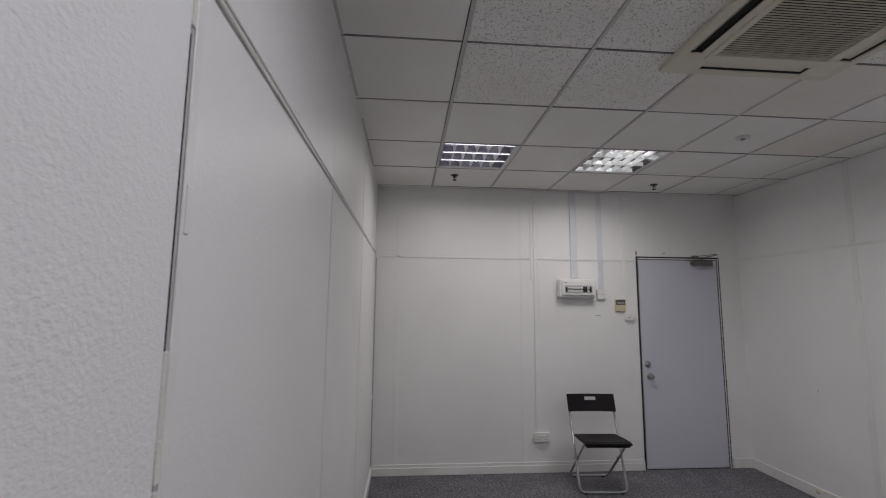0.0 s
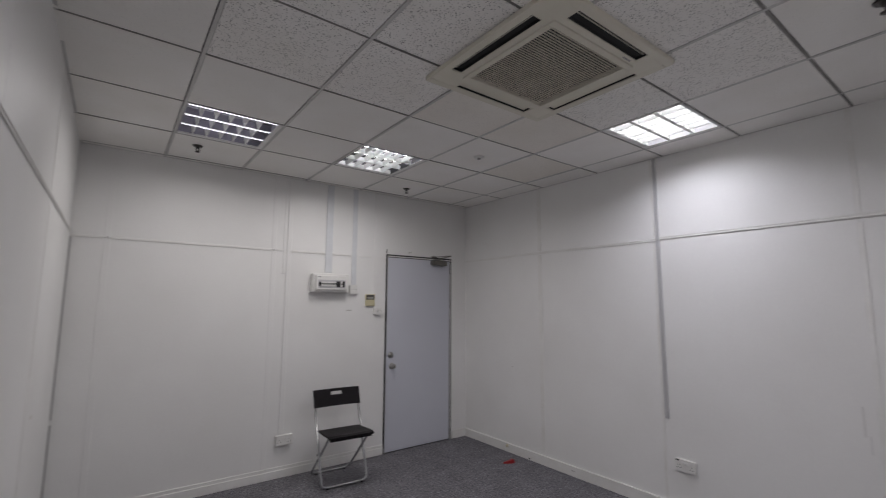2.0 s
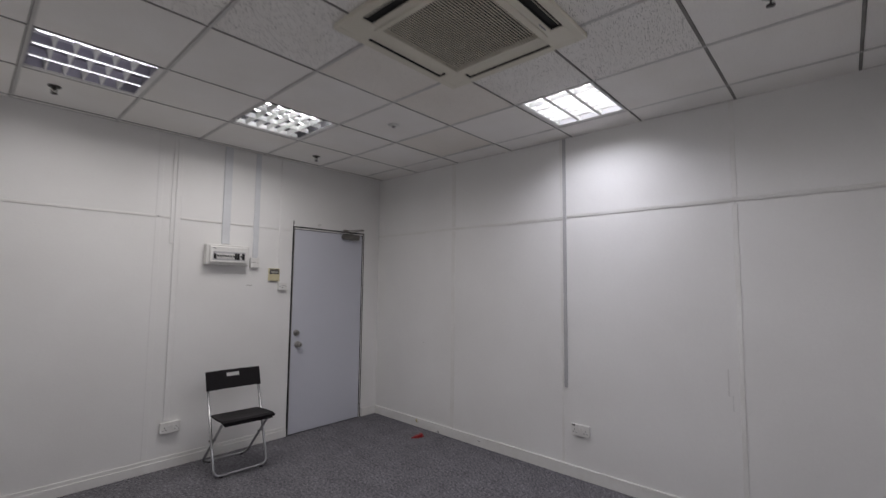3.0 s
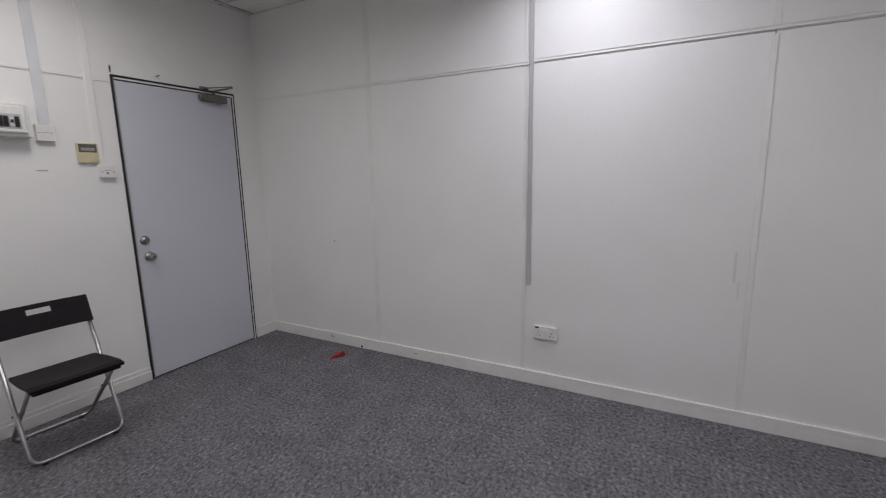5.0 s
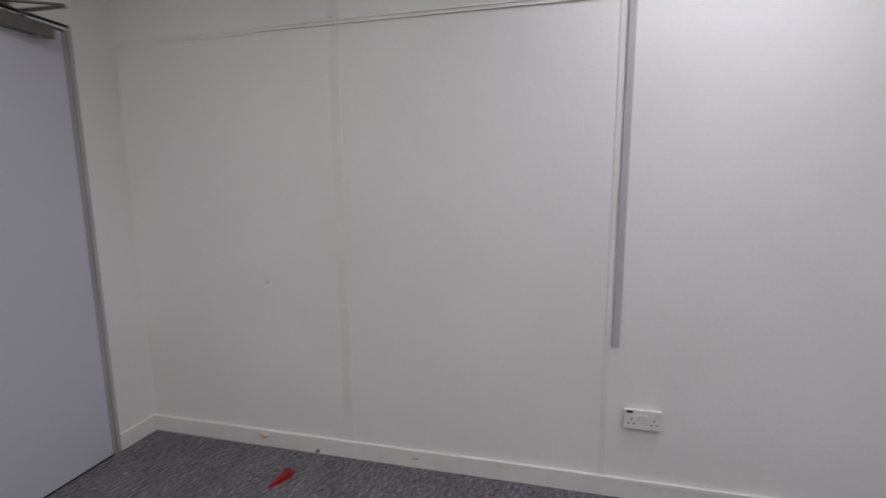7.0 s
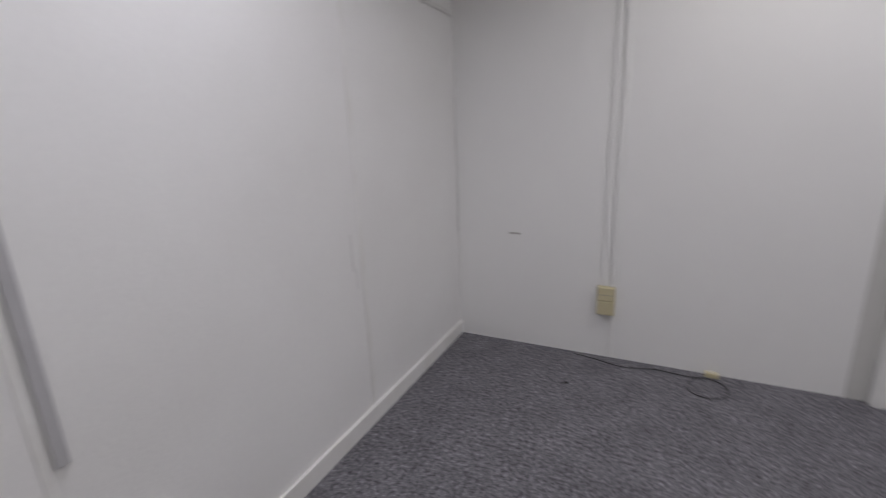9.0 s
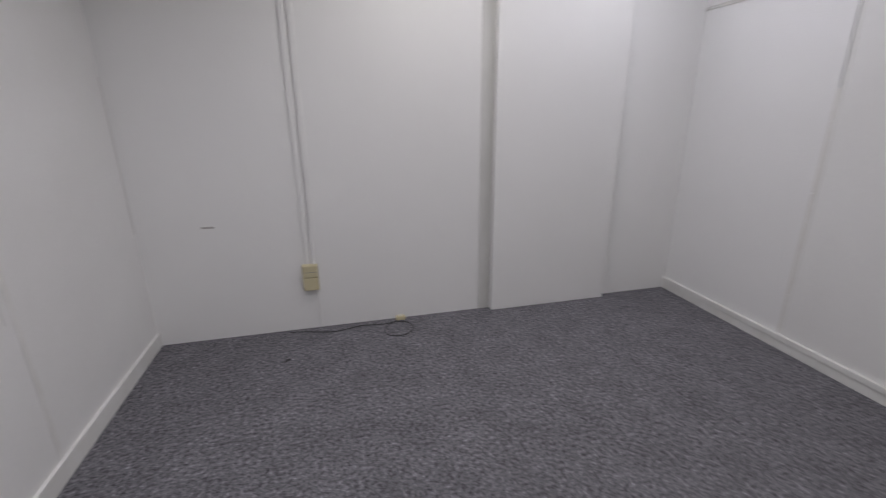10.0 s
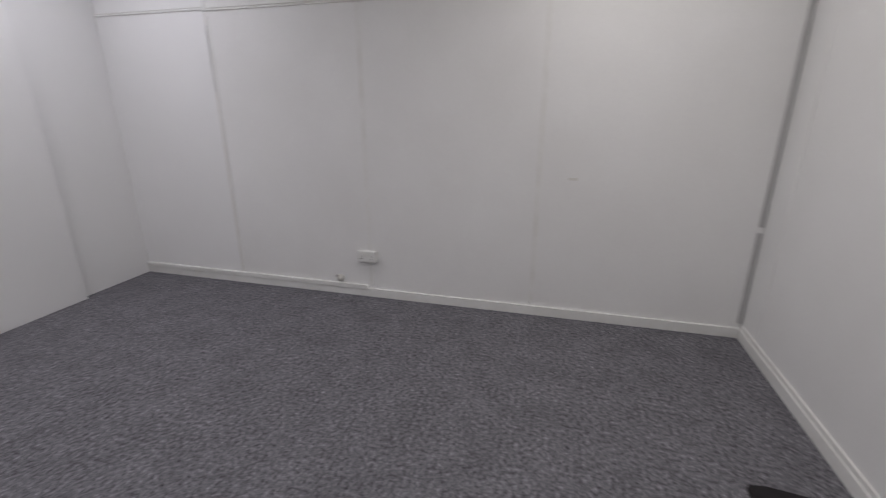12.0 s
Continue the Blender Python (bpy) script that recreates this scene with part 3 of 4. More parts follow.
# ---- ceiling lamps ----
def louvre_lamp(i, j, sort):
    x0, y0 = GRID_X[i] + 0.010, GRID_Y[j] + 0.008
    w, d = GRID_X[i + 1] - GRID_X[i] - 0.020, GRID_Y[j + 1] - GRID_Y[j] - 0.016
    label = "recessed fluorescent ceiling lamp with a mirror louvre" if sort == "a" else "recessed lit fluorescent ceiling lamp with a white louvre"
    lamp = thing("ceiling_lamp", Matrix.Translation((x0, y0, H)), label, "ceiling lamp", "recessed ceiling lamps")
    side = M_TRAY_GREY if sort == "a" else M_LOUVRE_W
    # sort b has the tray with shade painted in, for contrast with the blades
    inner = {"a": M_TRAY_GREY, "b": M_SHADED_TRAY, "c": M_OPEN_TRAY}[sort]
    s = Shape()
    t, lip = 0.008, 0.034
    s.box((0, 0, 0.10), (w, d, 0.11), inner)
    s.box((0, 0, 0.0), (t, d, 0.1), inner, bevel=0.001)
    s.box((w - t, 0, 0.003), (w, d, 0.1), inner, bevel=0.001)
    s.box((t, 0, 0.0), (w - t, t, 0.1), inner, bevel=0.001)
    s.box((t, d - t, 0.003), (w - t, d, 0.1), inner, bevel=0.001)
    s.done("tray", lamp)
    # flat return of the housing along its north and east edges
    s = Shape()
    s.box((0.0, d - lip, 0.0), (w, d, 0.003), M_LIP, bevel=0.001)
    s.box((w - lip, 0.0, 0.0), (w, d - lip - 0.0005, 0.003), M_LIP, bevel=0.001)
    s.done("rim", lamp)
    rows, cells = 3, 6
    xa0, xb0, ya0, yb0 = t, w - lip, t, d - lip
    step = (yb0 - ya0) / rows
    tall = {"a": 0.046, "b": 0.034, "c": 0.030}[sort]
    s = Shape()
    for r in range(rows + 1):
        y = ya0 + r * step
        half = 0.011 if sort == "c" else 0.005
        for sgn in (-1, 1):
            if ya0 < y + sgn * half < yb0:
                s.box((xa0, -0.001, 0.0), (xb0, 0.001, tall), side, turn=Matrix.Translation((0, y + sgn * half, 0.006)) @ pose(0, 0, 0, sgn * 5))
        s.box((xa0, max(ya0, y - half), 0.004), (xb0, min(yb0, y + half), 0.0065), M_LOUVRE_W)
    # cross blades: wedges, deeper at the top
    for c in range(1, cells):
        x = xa0 + c * (xb0 - xa0) / cells
        for r in range(rows):
            ya, yb = ya0 + r * step + 0.007, ya0 + (r + 1) * step - 0.007
            for sgn in (-1, 1):
                s.box((-0.0006, ya, 0.0), (0.0006, yb, tall), M_LOUVRE_W, turn=Matrix.Translation((x + sgn * 0.003, 0, 0.006)) @ pose(0, 0, 0, 0, sgn * 12, 0))
            s.box((x - 0.004, ya, 0.004), (x + 0.004, yb, 0.0065), M_LOUVRE_W)
    s.done("louvre", lamp)
    # tubes: low beside each reflector where the louvre is deep, above it where it is open
    for r in range(rows):
        if sort == "c":
            y, z, rad = ya0 + (r + 0.5) * step, 0.056, 0.018
        else:
            y, z, rad = ya0 + r * step + 0.016, 0.084, 0.008
        s = Shape()
        s.rod((0.03, y, z), (xb0 - 0.02, y, z), rad, {"a": M_TUBE_AND_GLINT, "b": M_TUBE, "c": M_TUBE_OPEN}[sort], sides=12)
        s.done("tube_or_glint", lamp)
        for xa, xb in ((t, 0.029), (xb0 - 0.019, xb0)):
            Shape().box((xa, y - 0.010, z - 0.012), (xb, y + 0.010, 0.098), M_WHITE, bevel=0.002).done("holder", lamp)
    # thin glowing rods added as the reflected glint on the louvre edges, not tubes
    if sort == "a":
        for r in range(rows):
            y = ya0 + r * step + 0.004
            Shape().rod((xa0 + 0.004, y, 0.0), (xb0 - 0.004, y, 0.0), 0.0016, M_TUBE_AND_GLINT, sides=8).done("tube_or_glint", lamp)
    # the light that leaves the louvre, cut off towards the horizon
    lit = bpy.data.lights.new("louvre_light", "AREA")
    lit.shape, lit.size, lit.size_y = "RECTANGLE", w - 0.03, d - 0.03
    lit.energy, lit.color, lit.spread = LAMP_WATTS[i, j], LAMP_COLOUR[i, j], radians(146 if (i, j) == (4, 2) else 166)
    ob = new("louvre_light", lit)
    ob.parent = lamp
    ob.location = (w / 2, d / 2, -0.002)
    return lamp


for i, j, sort in LAMPS:
    louvre_lamp(i, j, sort)

# ---- ceiling cassette air conditioner ----
AX, AY, AH = 1.548, 1.270, 0.438
ac = thing("air_conditioner", Matrix.Translation((AX, AY, H)), "aged cream ceiling cassette air conditioner with a ribbed grille", "air conditioner")
s = Shape()
DROP = 0.028
# outer rim between slots: built round four slots and the grille
G = 0.300      # half of the grille
S0, S1, SL = 0.335, 0.395, 0.265   # slot from S0 to S1, half length SL
s.box((-AH, S1, -DROP), (AH, AH, 0.0), M_IVORY, bevel=0.006, segments=2)
s.box((-AH, -AH, -DROP), (AH, -S1, 0.0), M_IVORY, bevel=0.006, segments=2)
s.box((-AH, -S1 - 0.001, -DROP), (-S1, S1 + 0.001, 0.0), M_IVORY, bevel=0.003)
s.box((S1, -S1 - 0.001, -DROP), (AH, S1 + 0.001, 0.0), M_IVORY, bevel=0.003)
for sx in (-1, 1):
    for sy in (-1, 1):
        a, b = sorted((sx * SL, sx * (S1 + 0.004))), sorted((sy * SL, sy * (S1 + 0.004)))
        s.box((a[0], b[0], -DROP + 0.0015), (a[1], b[1], 0.0), M_IVORY)
s.box((-SL, G, -DROP + 0.002), (SL, S0, 0.02), M_IVORY, bevel=0.002)
s.box((-SL, -S0, -DROP + 0.002), (SL, -G, 0.02), M_IVORY, bevel=0.002)
s.box((-S0, -SL, -DROP + 0.002), (-G, SL, 0.02), M_IVORY, bevel=0.002)
s.box((G, -SL, -DROP + 0.002), (S0, SL, 0.02), M_IVORY, bevel=0.002)
s.done("panel", ac)
# black liners added so that the slots look unlit inside
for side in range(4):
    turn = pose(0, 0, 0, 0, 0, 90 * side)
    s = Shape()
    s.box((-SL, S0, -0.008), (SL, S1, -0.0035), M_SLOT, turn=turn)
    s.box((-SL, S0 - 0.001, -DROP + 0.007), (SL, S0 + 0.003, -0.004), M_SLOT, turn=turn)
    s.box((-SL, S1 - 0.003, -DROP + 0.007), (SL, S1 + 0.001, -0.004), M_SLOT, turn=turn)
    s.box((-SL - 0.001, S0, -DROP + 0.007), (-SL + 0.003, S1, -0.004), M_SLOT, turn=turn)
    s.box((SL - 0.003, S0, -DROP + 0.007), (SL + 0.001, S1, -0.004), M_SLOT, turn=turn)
    s.done("slot_shade", ac)
# flaps: shut to the north and east, open to the west and south
for side, (tilt, half) in enumerate(((6, 0.020), (40, 0.006), (40, 0.006), (8, 0.021))):
    turn = pose(0, 0, 0, 0, 0, 90 * side)
    s = Shape()
    s.box((-SL + 0.006, -half, -0.0015), (SL - 0.006, half, 0.0015), M_IVORY, bevel=0.0008, turn=turn @ Matrix.Translation((0, S0 + (0.030 if tilt < 20 else 0.040), -0.012)) @ pose(0, 0, 0, -tilt))
    s.done("flap", ac)
s = Shape()
for a, b in (((-G, G - 0.035), (G, G)), ((-G, -G), (G, -G + 0.035)), ((-G, -G + 0.035), (-G + 0.03, G - 0.035)), ((G - 0.03, -G + 0.035), (G, G - 0.035))):
    s.box((a[0], a[1], -DROP - 0.004), (b[0], b[1], -DROP + 0.02), M_IVORY, bevel=0.003, segments=2)
s.done("grille_frame", ac)
s = Shape()
n = 36
for k in range(n):
    y = -G + 0.035 + (k + 0.5) * (2 * G - 0.07) / n
    s.box((-G + 0.03, y - 0.0026, -DROP - 0.002), (G - 0.03, y + 0.0026, -DROP + 0.003), M_GRILLE, bevel=0.001)
for k in (-2, -1, 0, 1, 2):
    s.box((k * 0.09 - 0.001, -G + 0.036, -DROP + 0.0045), (k * 0.09 + 0.001, G - 0.036, -DROP + 0.010), M_DARK_METAL)
# black sheet painted as the shade behind the ribs
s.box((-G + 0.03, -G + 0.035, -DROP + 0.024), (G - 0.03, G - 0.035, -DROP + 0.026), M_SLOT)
s.done("grille", ac)
Shape().box((-0.03, -0.004, -0.001), (0.03, 0.004, 0.0), M_GREY_TEXT, turn=Matrix.Translation((0.21, -0.318, -DROP + 0.0012))).done("badge", ac)


# ---- sprinklers and detector ----
def sprinkler(x, y):
    ob = thing("sprinkler", Matrix.Translation((x, y, H)), "dark metal pendent fire sprinkler under a round cover plate", "sprinkler", "ceiling sprinklers")
    s = Shape()
    s.rod((0, 0, 0.0), (0, 0, -0.006), 0.036, M_DARK_METAL, r2=0.032, sides=24)
    s.done("escutcheon", ob)
    s = Shape()
    s.rod((0, 0, -0.005), (0, 0, -0.020), 0.012, M_DARK_METAL, sides=12)
    for sg in (-1, 1):
        s.pipe([(sg * 0.010, 0, -0.018), (sg * 0.014, 0, -0.030), (sg * 0.004, 0, -0.048)], 0.003, M_DARK_METAL, 6)
    s.rod((0, 0, -0.020), (0, 0, -0.046), 0.003, M_DARK_METAL, sides=8)
    s.rod((0, 0, -0.046), (0, 0, -0.050), 0.017, M_DARK_METAL, sides=16)
    s.done("head", ob)


for x, y in ((0.313, 3.64), (2.268, 3.74), (2.222, 0.132)):
    sprinkler(x, y)
det = thing("smoke_detector", Matrix.Translation((2.20, 2.515, H)), "small round off-white ceiling detector with a clear lens", "detector")
s = Shape()
s.rod((0, 0, 0.0), (0, 0, -0.010), 0.045, M_WHITE, r2=0.038, sides=24)
s.done("base", det)
s = Shape()
s.rod((0, 0, -0.009), (0, 0, -0.022), 0.016, M_STEEL, r2=0.011, sides=16)
s.done("sensor", det)


# ---- trunking ----
def trunking(wall, u0, u1, z0, z1, out, m, label, rib=True):
    ob = thing("cable_trunking", on_wall(wall, (u0 + u1) / 2, z0), label, "trunking")
    w = abs(u1 - u0) / 2
    Shape().box((-w, 0, 0), (w, out * 0.55, z1 - z0), m, bevel=0.001).done("channel", ob)
    Shape().box((-w - 0.0008, out * 0.55, 0.001), (w + 0.0008, out, z1 - z0 - 0.001), m, bevel=0.002).done("lid", ob)
    return ob


trunking(EAST, 1.652, 1.678, 0.688, H - 0.003, 0.011, M_GREY_PVC, "grey plastic cable trunking that ends above a socket")
trunking(NORTH, 1.137, 1.165, 1.83, H - 0.003, 0.007, M_PANEL, "narrow white plastic cable trunking under the ceiling")
trunking(NORTH, 1.168, 1.209, 0.382, H - 0.003, 0.011, M_PANEL, "white plastic cable trunking down to a wall socket")
trunking(NORTH, 1.552, 1.620, 1.858, H - 0.003, 0.012, M_BLUE_PVC, "pale plastic cable trunking above a consumer unit")
trunking(NORTH, 1.840, 1.890, 1.745, H - 0.003, 0.009, M_BLUE_PVC, "pale plastic cable trunking above a switch plate")
trunking(NORTH, 2.100, 2.140, 1.508, H - 0.003, 0.011, M_PANEL, "white plastic cable trunking beside a controller")
trunking(SOUTH, 2.346, 2.376, 0.470, H - 0.003, 0.014, M_PANEL, "white painted cable trunking above a phone box")
trunking(SOUTH, 2.392, 2.424, 0.470, H - 0.003, 0.012, M_PANEL, "white painted cable trunking above a phone box")
trunking(SOUTH, 2.350, 2.372, 0.004, 0.290, 0.010, M_PANEL, "thin white trunking between a phone box and the floor")
# narrow corner batten in two lengths, its shade put into the grey
trunking(WEST, YN - 0.030, YN - 0.003, 0.10, 0.70, 0.010, M_CORNER, "narrow batten in a wall corner, shade painted in its grey")
trunking(WEST, YN - 0.030, YN - 0.003, 0.735, ZM - 0.035, 0.010, M_CORNER, "narrow batten in a wall corner, shade painted in its grey")


# ---- sockets and switches ----
def socket_pins(s, cx, cz, k=1.0):
    """Three-pin pattern."""
    s.box((cx - 0.0022, 0, cz + 0.008), (cx + 0.0022, 0.0006, cz + 0.016), M_SLOT)
    for sg in (-1, 1):
        s.box((cx + sg * 0.011 - 0.004, 0, cz - 0.010), (cx + sg * 0.011 + 0.004, 0.0006, cz - 0.005), M_SLOT)


def double_socket(wall, u, z, depth, label, tag=False):
    ob = thing("double_socket", on_wall(wall, u, z), label, "socket")
    s = Shape()
    s.box((-0.073, 0, -0.041), (0.073, depth - 0.006, 0.041), M_WHITE, bevel=0.003)
    s.box((-0.074, depth - 0.006, -0.043), (0.074, depth, 0.043), M_WHITE, bevel=0.003, segments=2)
    s.done("box", ob)
    for sg in (-1, 1):
        s = Shape()
        socket_pins(s, sg * 0.045, -0.010)
        s.done("pin_holes", ob).location.y = depth
        s = Shape()
        s.box((sg * 0.013 - 0.008, depth - 0.001, 0.004), (sg * 0.013 + 0.008, depth + 0.004, 0.024), M_WHITE, bevel=0.0015)
        s.done("rocker", ob)
    if tag:
        Shape().box((0.040, depth, 0.030), (0.066, depth + 0.001, 0.040), M_SLOT).done("sticker", ob)
    return ob


double_socket(EAST, 1.545, 0.377, 0.022, "white double wall socket with a small dark sticker", tag=True)
double_socket(NORTH, 1.217, 0.328, 0.036, "white double wall socket under cable trunking")
double_socket(WEST, 1.535, 0.338, 0.040, "white double wall socket on a surface box")

# consumer unit
db = thing("consumer_unit", on_wall(NORTH, 1.594, 1.752), "white consumer unit with a row of dark breakers", "fuse box")
s = Shape()
s.box((-0.186, 0, -0.088), (0.186, 0.075, 0.092), M_WHITE, bevel=0.006, segments=2)
s.box((-0.192, 0.0, -0.094), (0.192, 0.018, -0.080), M_WHITE, bevel=0.003)
s.done("housing", db)
s = Shape()
s.box((-0.165, 0.075, -0.070), (0.165, 0.092, 0.078), M_WHITE, bevel=0.010, segments=2)
s.done("cover", db)
s = Shape().box((-0.140, 0.0915, -0.048), (0.140, 0.0930, 0.030), M_GREY_PVC, bevel=0.0005)
s.done("window_recess", db)
for k in range(12):
    cx = -0.122 + k * 0.0222
    s = Shape()
    tall = k in (0, 2, 3)
    s.box((cx - 0.0098, 0.0925, -0.038 if tall else -0.034), (cx + 0.0098, 0.098, 0.018 if tall else 0.010), M_WHITE if 1 <= k <= 10 and k not in (2, 3) else M_SLOT, bevel=0.001)
    s.box((cx - 0.006, 0.097, -0.016), (cx + 0.006, 0.104, 0.0 if not tall else 0.006), M_SLOT, bevel=0.001)
    s.done("breaker", db)
Shape().box((0.115, 0.0921, 0.055), (0.145, 0.0926, 0.061), M_GREY_TEXT).done("print", db)

sw = thing("switch_plate", on_wall(NORTH, 1.857, 1.697), "white blank switch plate under pale trunking", "switch")
s = Shape().box((-0.043, 0, -0.046), (0.043, 0.028, 0.046), M_WHITE, bevel=0.003, segments=2)
s.done("box", sw)
s = Shape()
for sg in (-1, 1):
    s.rod((sg * 0.030, 0.0275, 0.0), (sg * 0.030, 0.0292, 0.0), 0.0035, M_GREY_TEXT, sides=10)
s.box((-0.020, 0.028, 0.001), (0.020, 0.0286, 0.0035), M_GREY_TEXT)
s.done("screw", sw)
ctl = thing("air_conditioner_controller", on_wall(NORTH, 2.057, 1.588), "yellowed cream wall controller with a grey display", "controller")
s = Shape().box((-0.056, 0, -0.062), (0.056, 0.017, 0.062), M_CREAM, bevel=0.004, segments=2)
s.box((-0.050, 0.0165, -0.055), (0.050, 0.020, 0.004), M_CREAM, bevel=0.002)
s.done("case", ctl)
s = Shape().box((-0.048, 0.0165, 0.006), (0.048, 0.0185, 0.056), M_LCD, bevel=0.001)
s.box((-0.036, 0.0184, 0.016), (0.036, 0.0190, 0.034), M_LCD_BAR)
s.done("display", ctl)
sp = thing("fused_switch", on_wall(NORTH, 2.146, 1.474), "white fused switch plate with small print", "switch")
s = Shape().box((-0.044, 0, -0.036), (0.044, 0.026, 0.036), M_WHITE, bevel=0.003, segments=2)
s.done("box", sp)
s = Shape()
for sg in (-1, 1):
    s.rod((sg * 0.032, 0.0255, 0.0), (sg * 0.032, 0.0275, 0.0), 0.004, M_GREY_TEXT, sides=10)
s.box((-0.018, 0.026, 0.008), (0.014, 0.0266, 0.011), M_GREY_TEXT)
s.box((-0.004, 0.026, -0.014), (0.010, 0.0285, -0.002), M_GREY_TEXT, bevel=0.0008)
s.done("screw", sp)

# phone box on the south wall
pb = thing("phone_box", on_wall(SOUTH, 2.400, 0.380), "yellowed cream plastic phone junction box on a plaster wall", "junction box")
Shape().box((-0.050, 0, -0.090), (0.050, 0.030, 0.090), M_CREAM, bevel=0.004, segments=2).done("back", pb)
Shape().box((-0.047, 0.030, 0.006), (0.047, 0.040, 0.086), M_CREAM, bevel=0.003, segments=2).done("lid", pb)
Shape().box((-0.047, 0.030, -0.086), (0.047, 0.040, 0.001), M_CREAM, bevel=0.003, segments=2).done("lid", pb)
Shape().box((-0.040, 0.0395, 0.040), (0.040, 0.0405, 0.043), M_GREY_TEXT).done("slot", pb)
Shape().rod((-0.032, 0.015, 0.088), (-0.032, 0.015, 0.104), 0.010, M_WHITE, sides=12).done("gland", pb)

# old phone outlet on the west baseboard
po = thing("phone_outlet", on_wall(WEST, 1.285, 0.131, 0.004), "small aged cable outlet above a baseboard", "outlet")
s = Shape()
s.rod((0, -0.004, 0), (0, 0.016, 0), 0.030, M_FILLER, r2=0.024, sides=18)
s.done("plate", po)
Shape().box((0.006, 0.010, 0.014), (0.034, 0.022, 0.030), M_SCUFF, bevel=0.004).done("plug", po)


# ---- folding chair ----
def folding_chair():
    ch = thing("folding_chair", Matrix.Translation((1.612, 3.785, 0)) @ pose(0, 0, 0, 0, 0, -3), "black plastic folding chair with chrome tube legs", "chair")
    r = 0.0105
    w = 0.205
    # long frame: front foot, up and back to the backrest
    s = Shape()
    z0 = r + 0.001
    pts = [(-w, 0.10, 0.752), (-w, -0.19, z0), (w, -0.19, z0), (w, 0.10, 0.752)]
    s.pipe(bent(pts, 0.055, 8), r, M_CHROME, 12)
    s.done("front_leg", ch)
    # short frame: rear foot, up and forward to the seat
    v = 0.182
    s = Shape()
    pts = [(-v, -0.26, 0.425), (-v, 0.185, z0), (v, 0.185, z0), (v, -0.26, 0.425)]
    s.pipe(bent(pts, 0.055, 8), r * 0.95, M_CHROME, 12)
    s.done("rear_leg", ch)
    for sg in (-1, 1):
        Shape().rod((sg * (v - 0.014), -0.075, 0.256), (sg * (w + 0.013), -0.075, 0.256), 0.006, M_DARK_METAL, sides=10).done("pivot", ch)
    for sg in (-1, 1):
        s = Shape()
        s.box((sg * w - 0.013, -0.205, 0.0), (sg * w + 0.013, -0.165, 0.008), M_BLACK, bevel=0.003, turn=Matrix.Translation((-sg * 0.05, 0, 0)))
        s.done("foot_cap", ch)
        s = Shape()
        s.box((sg * v - 0.013, 0.165, 0.0), (sg * v + 0.013, 0.205, 0.008), M_BLACK, bevel=0.003, turn=Matrix.Translation((-sg * 0.05, 0, 0)))
        s.done("foot_cap", ch)
    # seat: a moulded board, slightly dished, higher at the front
    t = bmesh.new()
    nx, ny = 12, 8
    grid = {}
    for lay in (0, 1):
        for i in range(nx + 1):
            for j in range(ny + 1):
                a, b = i / nx * 2 - 1, j / ny * 2 - 1
                half = 0.198 - 0.012 * max(0.0, b)
                x = a * half
                y = -0.165 + b * 0.165
                z = 0.446 - 0.010 * b - 0.010 * (1 - a * a) * (1 - b * b)
                if b < -0.7:
                    z -= 0.010 * ((-b - 0.7) / 0.3) ** 2
                grid[lay, i, j] = t.verts.new((x, y, z - 0.016 * lay))
    for i in range(nx):
        for j in range(ny):
            t.faces.new((grid[0, i, j], grid[0, i + 1, j], grid[0, i + 1, j + 1], grid[0, i, j + 1]))
            t.faces.new((grid[1, i, j], grid[1, i, j + 1], grid[1, i + 1, j + 1], grid[1, i + 1, j]))
    for i in range(nx):
        t.faces.new((grid[0, i, 0], grid[1, i, 0], grid[1, i + 1, 0], grid[0, i + 1, 0]))
        t.faces.new((grid[0, i, ny], grid[0, i + 1, ny], grid[1, i + 1, ny], grid[1, i, ny]))
    for j in range(ny):
        t.faces.new((grid[0, 0, j], grid[0, 0, j + 1], grid[1, 0, j + 1], grid[1, 0, j]))
        t.faces.new((grid[0, nx, j], grid[1, nx, j], grid[1, nx, j + 1], grid[0, nx, j + 1]))
    bmesh.ops.recalc_face_normals(t, faces=t.faces[:])
    s = Shape()
    s.take(t, M_BLACK, None, smooth=False)
    s.box((-0.186, -0.318, 0.412), (0.186, -0.296, 0.424), M_BLACK, bevel=0.003)
    s.done("seat", ch)
    # backrest: a slightly curved board with a slot for the hand
    t = bmesh.new()
    cols = [-0.219, -0.16, -0.10, -0.053, 0.0, 0.053, 0.10, 0.16, 0.219]
    lev = [0.0, 0.045, 0.092, 0.122, 0.145]
    hole = {(3, 2), (4, 2)}
    vs = {}
    for lay in (0, 1):
        for i, x in enumerate(cols):
            for j, h in enumerate(lev):
                y = 0.016 * (1 - (x / 0.219) ** 2) + 0.044 + h * 0.34
                vs[lay, i, j] = t.verts.new((x, y - 0.013 * (1 - lay) - 0.002, 0.622 + h))
    for i in range(len(cols) - 1):
        for j in range(len(lev) - 1):
            if (i, j) in hole:
                continue
            t.faces.new((vs[0, i, j], vs[0, i + 1, j], vs[0, i + 1, j + 1], vs[0, i, j + 1]))
            t.faces.new((vs[1, i, j], vs[1, i, j + 1], vs[1, i + 1, j + 1], vs[1, i + 1, j]))
    t.edges.ensure_lookup_table()
    loose = [e for e in t.edges if len(e.link_faces) == 1]
    key = {v: k for k, v in vs.items()}
    for e in loose:
        a, b = key[e.verts[0]], key[e.verts[1]]
        if a[0] or b[0]:
            continue
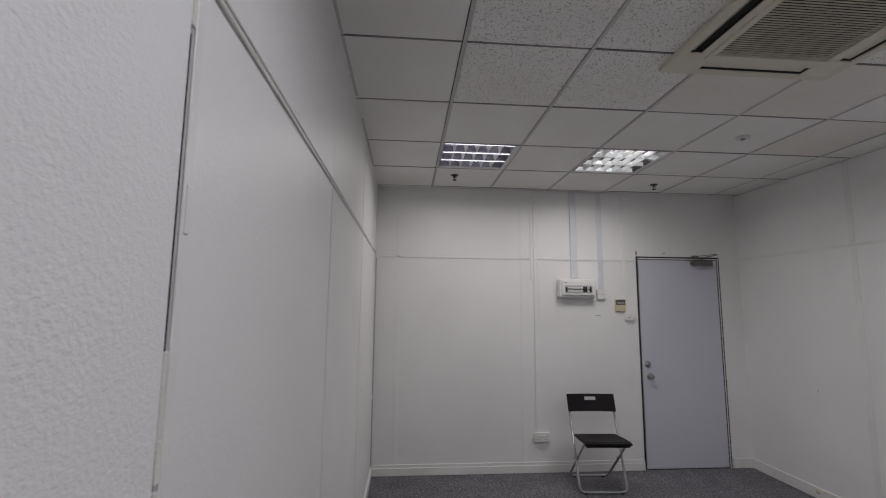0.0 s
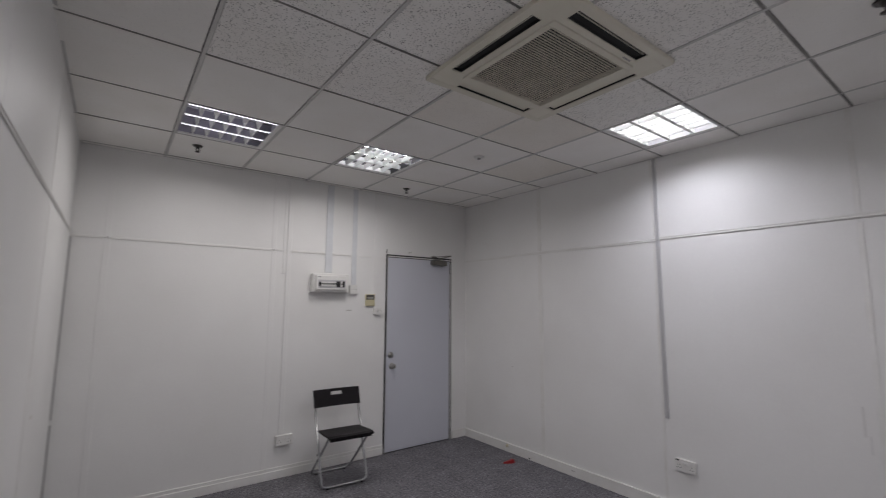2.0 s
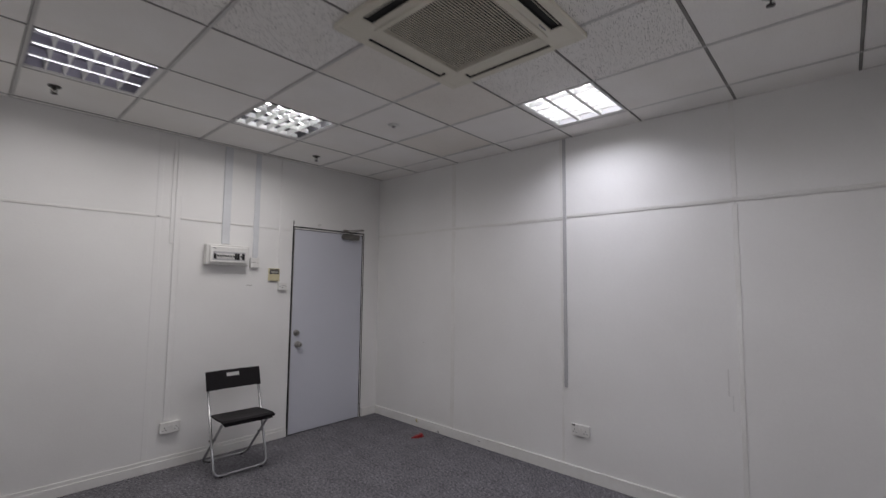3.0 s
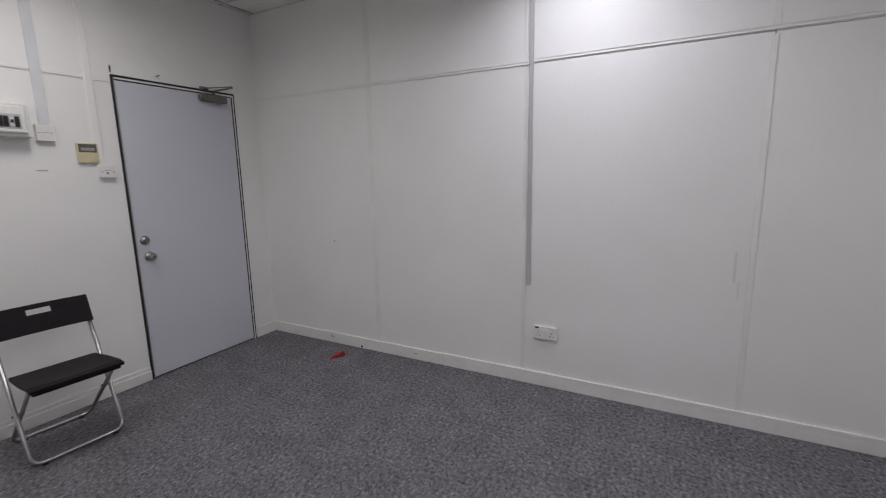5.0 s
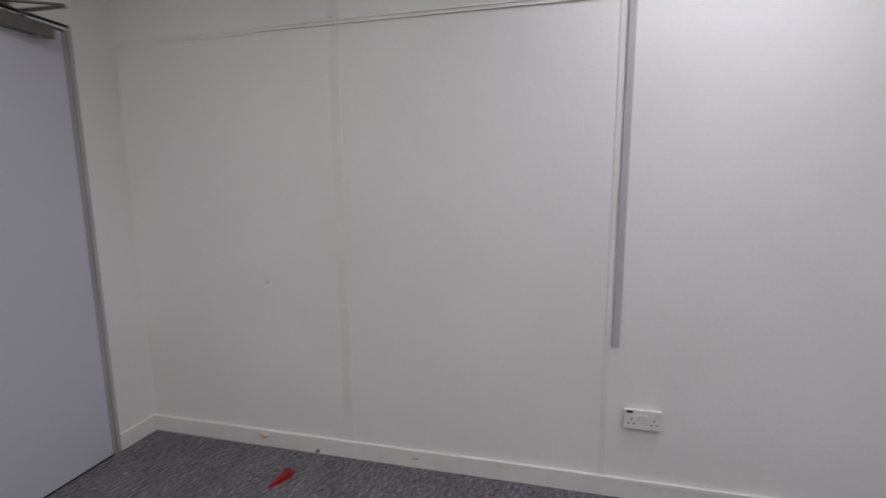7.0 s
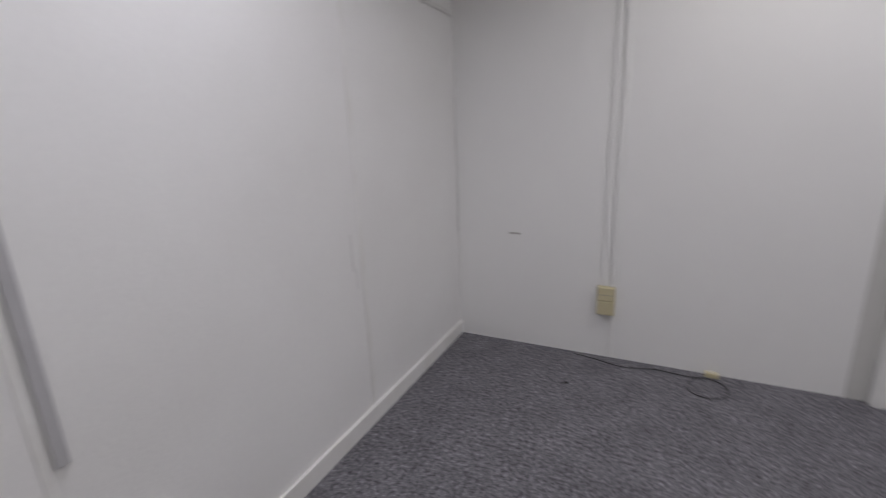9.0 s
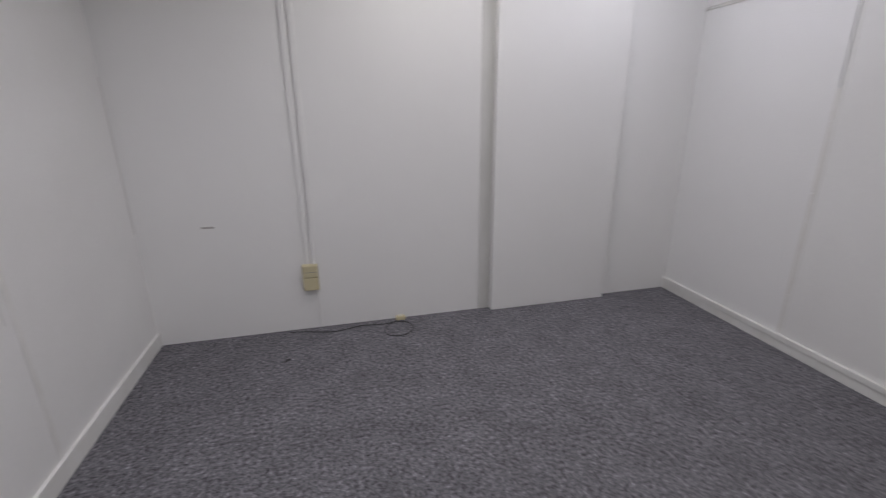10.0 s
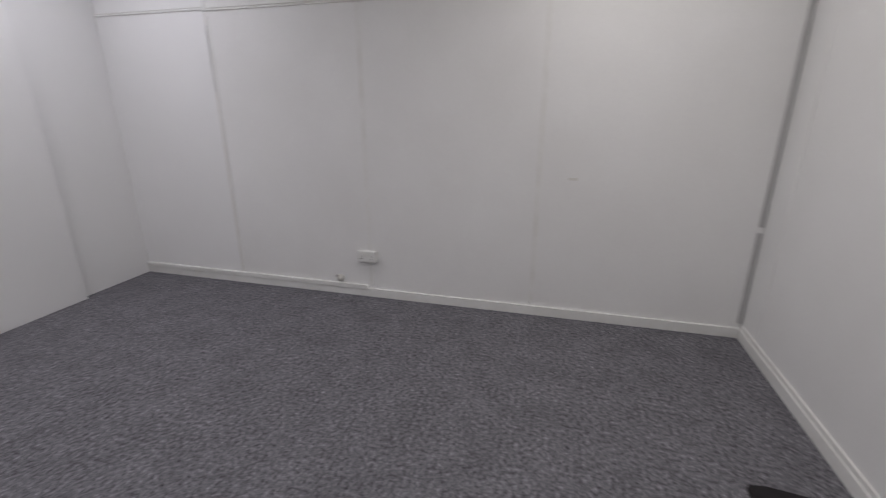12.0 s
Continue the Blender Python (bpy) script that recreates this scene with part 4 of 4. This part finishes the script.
        t.faces.new((vs[0, a[1], a[2]], vs[0, b[1], b[2]], vs[1, b[1], b[2]], vs[1, a[1], a[2]]))
    bmesh.ops.recalc_face_normals(t, faces=t.faces[:])
    s = Shape()
    s.take(t, M_BLACK)
    s.done("backrest", ch)
    return ch


folding_chair()

# ---- bits on the floor and walls ----
red = thing("plastic_clip", Matrix.Translation((3.13, 3.145, 0.0)) @ pose(0, 0, 0, 0, 0, -25), "small red plastic clip lying on the carpet", "clip")
t = bmesh.new()
prof = [(-0.068, -0.007), (-0.015, -0.020), (0.045, -0.024), (0.062, -0.004), (0.045, 0.022), (-0.02, 0.014)]
lo = [t.verts.new((x, y, 0.0)) for x, y in prof]
hi = [t.verts.new((x * 0.94, y * 0.8, 0.010 + 0.026 * max(0.0, (x + 0.068) / 0.13))) for x, y in prof]
t.faces.new(lo[::-1])
t.faces.new(hi)
for k in range(len(prof)):
    t.faces.new((lo[k], lo[(k + 1) % len(prof)], hi[(k + 1) % len(prof)], hi[k]))
bmesh.ops.bevel(t, geom=t.edges[:], offset=0.003, segments=1, affect="EDGES")
s = Shape()
s.take(t, M_RED)
s.done("jaw", red)
Shape().box((0.04, -0.018, 0.006), (0.070, 0.016, 0.013), M_RED, bevel=0.003).rod((0.035, -0.022, 0.032), (0.035, 0.022, 0.032), 0.005, M_RED, sides=10).done("lever", red)

cable = thing("floor_cable", Matrix.Translation((1.82, YS + 0.03, 0.0)), "thin black cable with a cream plug lying along the wall", "cable")
pts = [(0.75, 0.012, 0.004), (0.66, 0.020, 0.004), (0.55, 0.055, 0.004), (0.45, 0.075, 0.004), (0.36, 0.055, 0.005), (0.28, 0.028, 0.004), (0.20, 0.040, 0.004), (0.10, 0.050, 0.004), (0.02, 0.030, 0.006),
       (-0.05, 0.06, 0.005), (-0.08, 0.13, 0.004), (-0.05, 0.21, 0.004), (0.03, 0.25, 0.004), (0.11, 0.22, 0.004), (0.13, 0.14, 0.004), (0.09, 0.07, 0.008), (0.03, 0.04, 0.010)]
Shape().pipe(bent(pts, 0.05, 4), 0.0026, M_CABLE, 6).done("wire", cable)
s = Shape()
s.box((-0.040, -0.016, 0.0), (0.028, 0.018, 0.030), M_CREAM, bevel=0.006, segments=2)
s.box((-0.020, -0.010, 0.029), (0.010, 0.010, 0.036), M_IVORY, bevel=0.002)
s.done("plug", cable)

crumb = thing("carpet_crumb", Matrix.Translation((2.552, -0.238, 0.0)), "small dark scrap of dirt on the carpet", "debris")
Shape().box((-0.015, -0.008, 0.0), (0.013, 0.009, 0.006), M_SLOT, bevel=0.004).box((0.006, 0.003, 0.0), (0.022, 0.018, 0.004), M_SLOT, bevel=0.002).done("scrap", crumb)


def mark(name, wall, u, z, w, h, label, m=M_SCUFF, out=0.0015):
    ob = thing(name, on_wall(wall, u, z), label, "wall mark")
    Shape().box((-w, 0, -h), (w, out, h), m, bevel=out * 0.4).done("mark", ob)


mark("wall_scar", SOUTH, 2.972, 0.758, 0.036, 0.006, "short dark scar in the white plaster")
mark("wall_scar", WEST, 2.985, 0.978, 0.030, 0.008, "faint grey smudge on a white board", M_FILLER)
mark("wall_scar", NORTH, 1.822, 1.484, 0.028, 0.004, "short grey pencil-like mark on a white board")
mark("wall_scar", EAST, 3.315, 0.889, 0.006, 0.006, "small dark screw hole in a white board")
mark("wall_scar", EAST, 0.536, 0.90, 0.005, 0.085, "long faint grey scuff on a white board", M_DULL)
mark("wall_scar", EAST, 0.514, 0.775, 0.004, 0.05, "faint grey scuff low on a white board", M_FAINT)
mark("wall_scar", EAST, 2.885, 0.098, 0.007, 0.006, "small dark nail head in a white board")


def base_bit(u, z, label, shape):
    ob = thing("baseboard_damage", on_wall(EAST, u, z, 0.014), label, "damage")
    s = Shape()
    shape(s)
    s.done("chip", ob)


base_bit(3.388, 0.062, "torn cream filler in a hole of the baseboard", lambda s: s.rod((0, -0.002, 0), (0, 0.009, 0), 0.020, M_CREAM, r2=0.012, sides=9).box((-0.034, 0, -0.006), (-0.012, 0.008, 0.008), M_FILLER, bevel=0.003))
base_bit(3.075, 0.016, "dark chipped hole low in the baseboard", lambda s: s.rod((0, -0.002, 0), (0, 0.001, 0), 0.010, M_SLOT, sides=10).box((-0.045, 0, -0.009), (-0.012, 0.0015, -0.002), M_SCUFF, bevel=0.0005).box((-0.060, 0, -0.012), (-0.014, 0.005, -0.001), M_WHITE, bevel=0.0015).box((0.014, 0, -0.010), (0.034, 0.004, -0.002), M_WHITE, bevel=0.0012))
base_bit(2.55, 0.05, "small scratch in the white baseboard", lambda s: s.box((-0.018, 0, -0.004), (0.018, 0.0012, 0.004), M_SCUFF, bevel=0.0004))
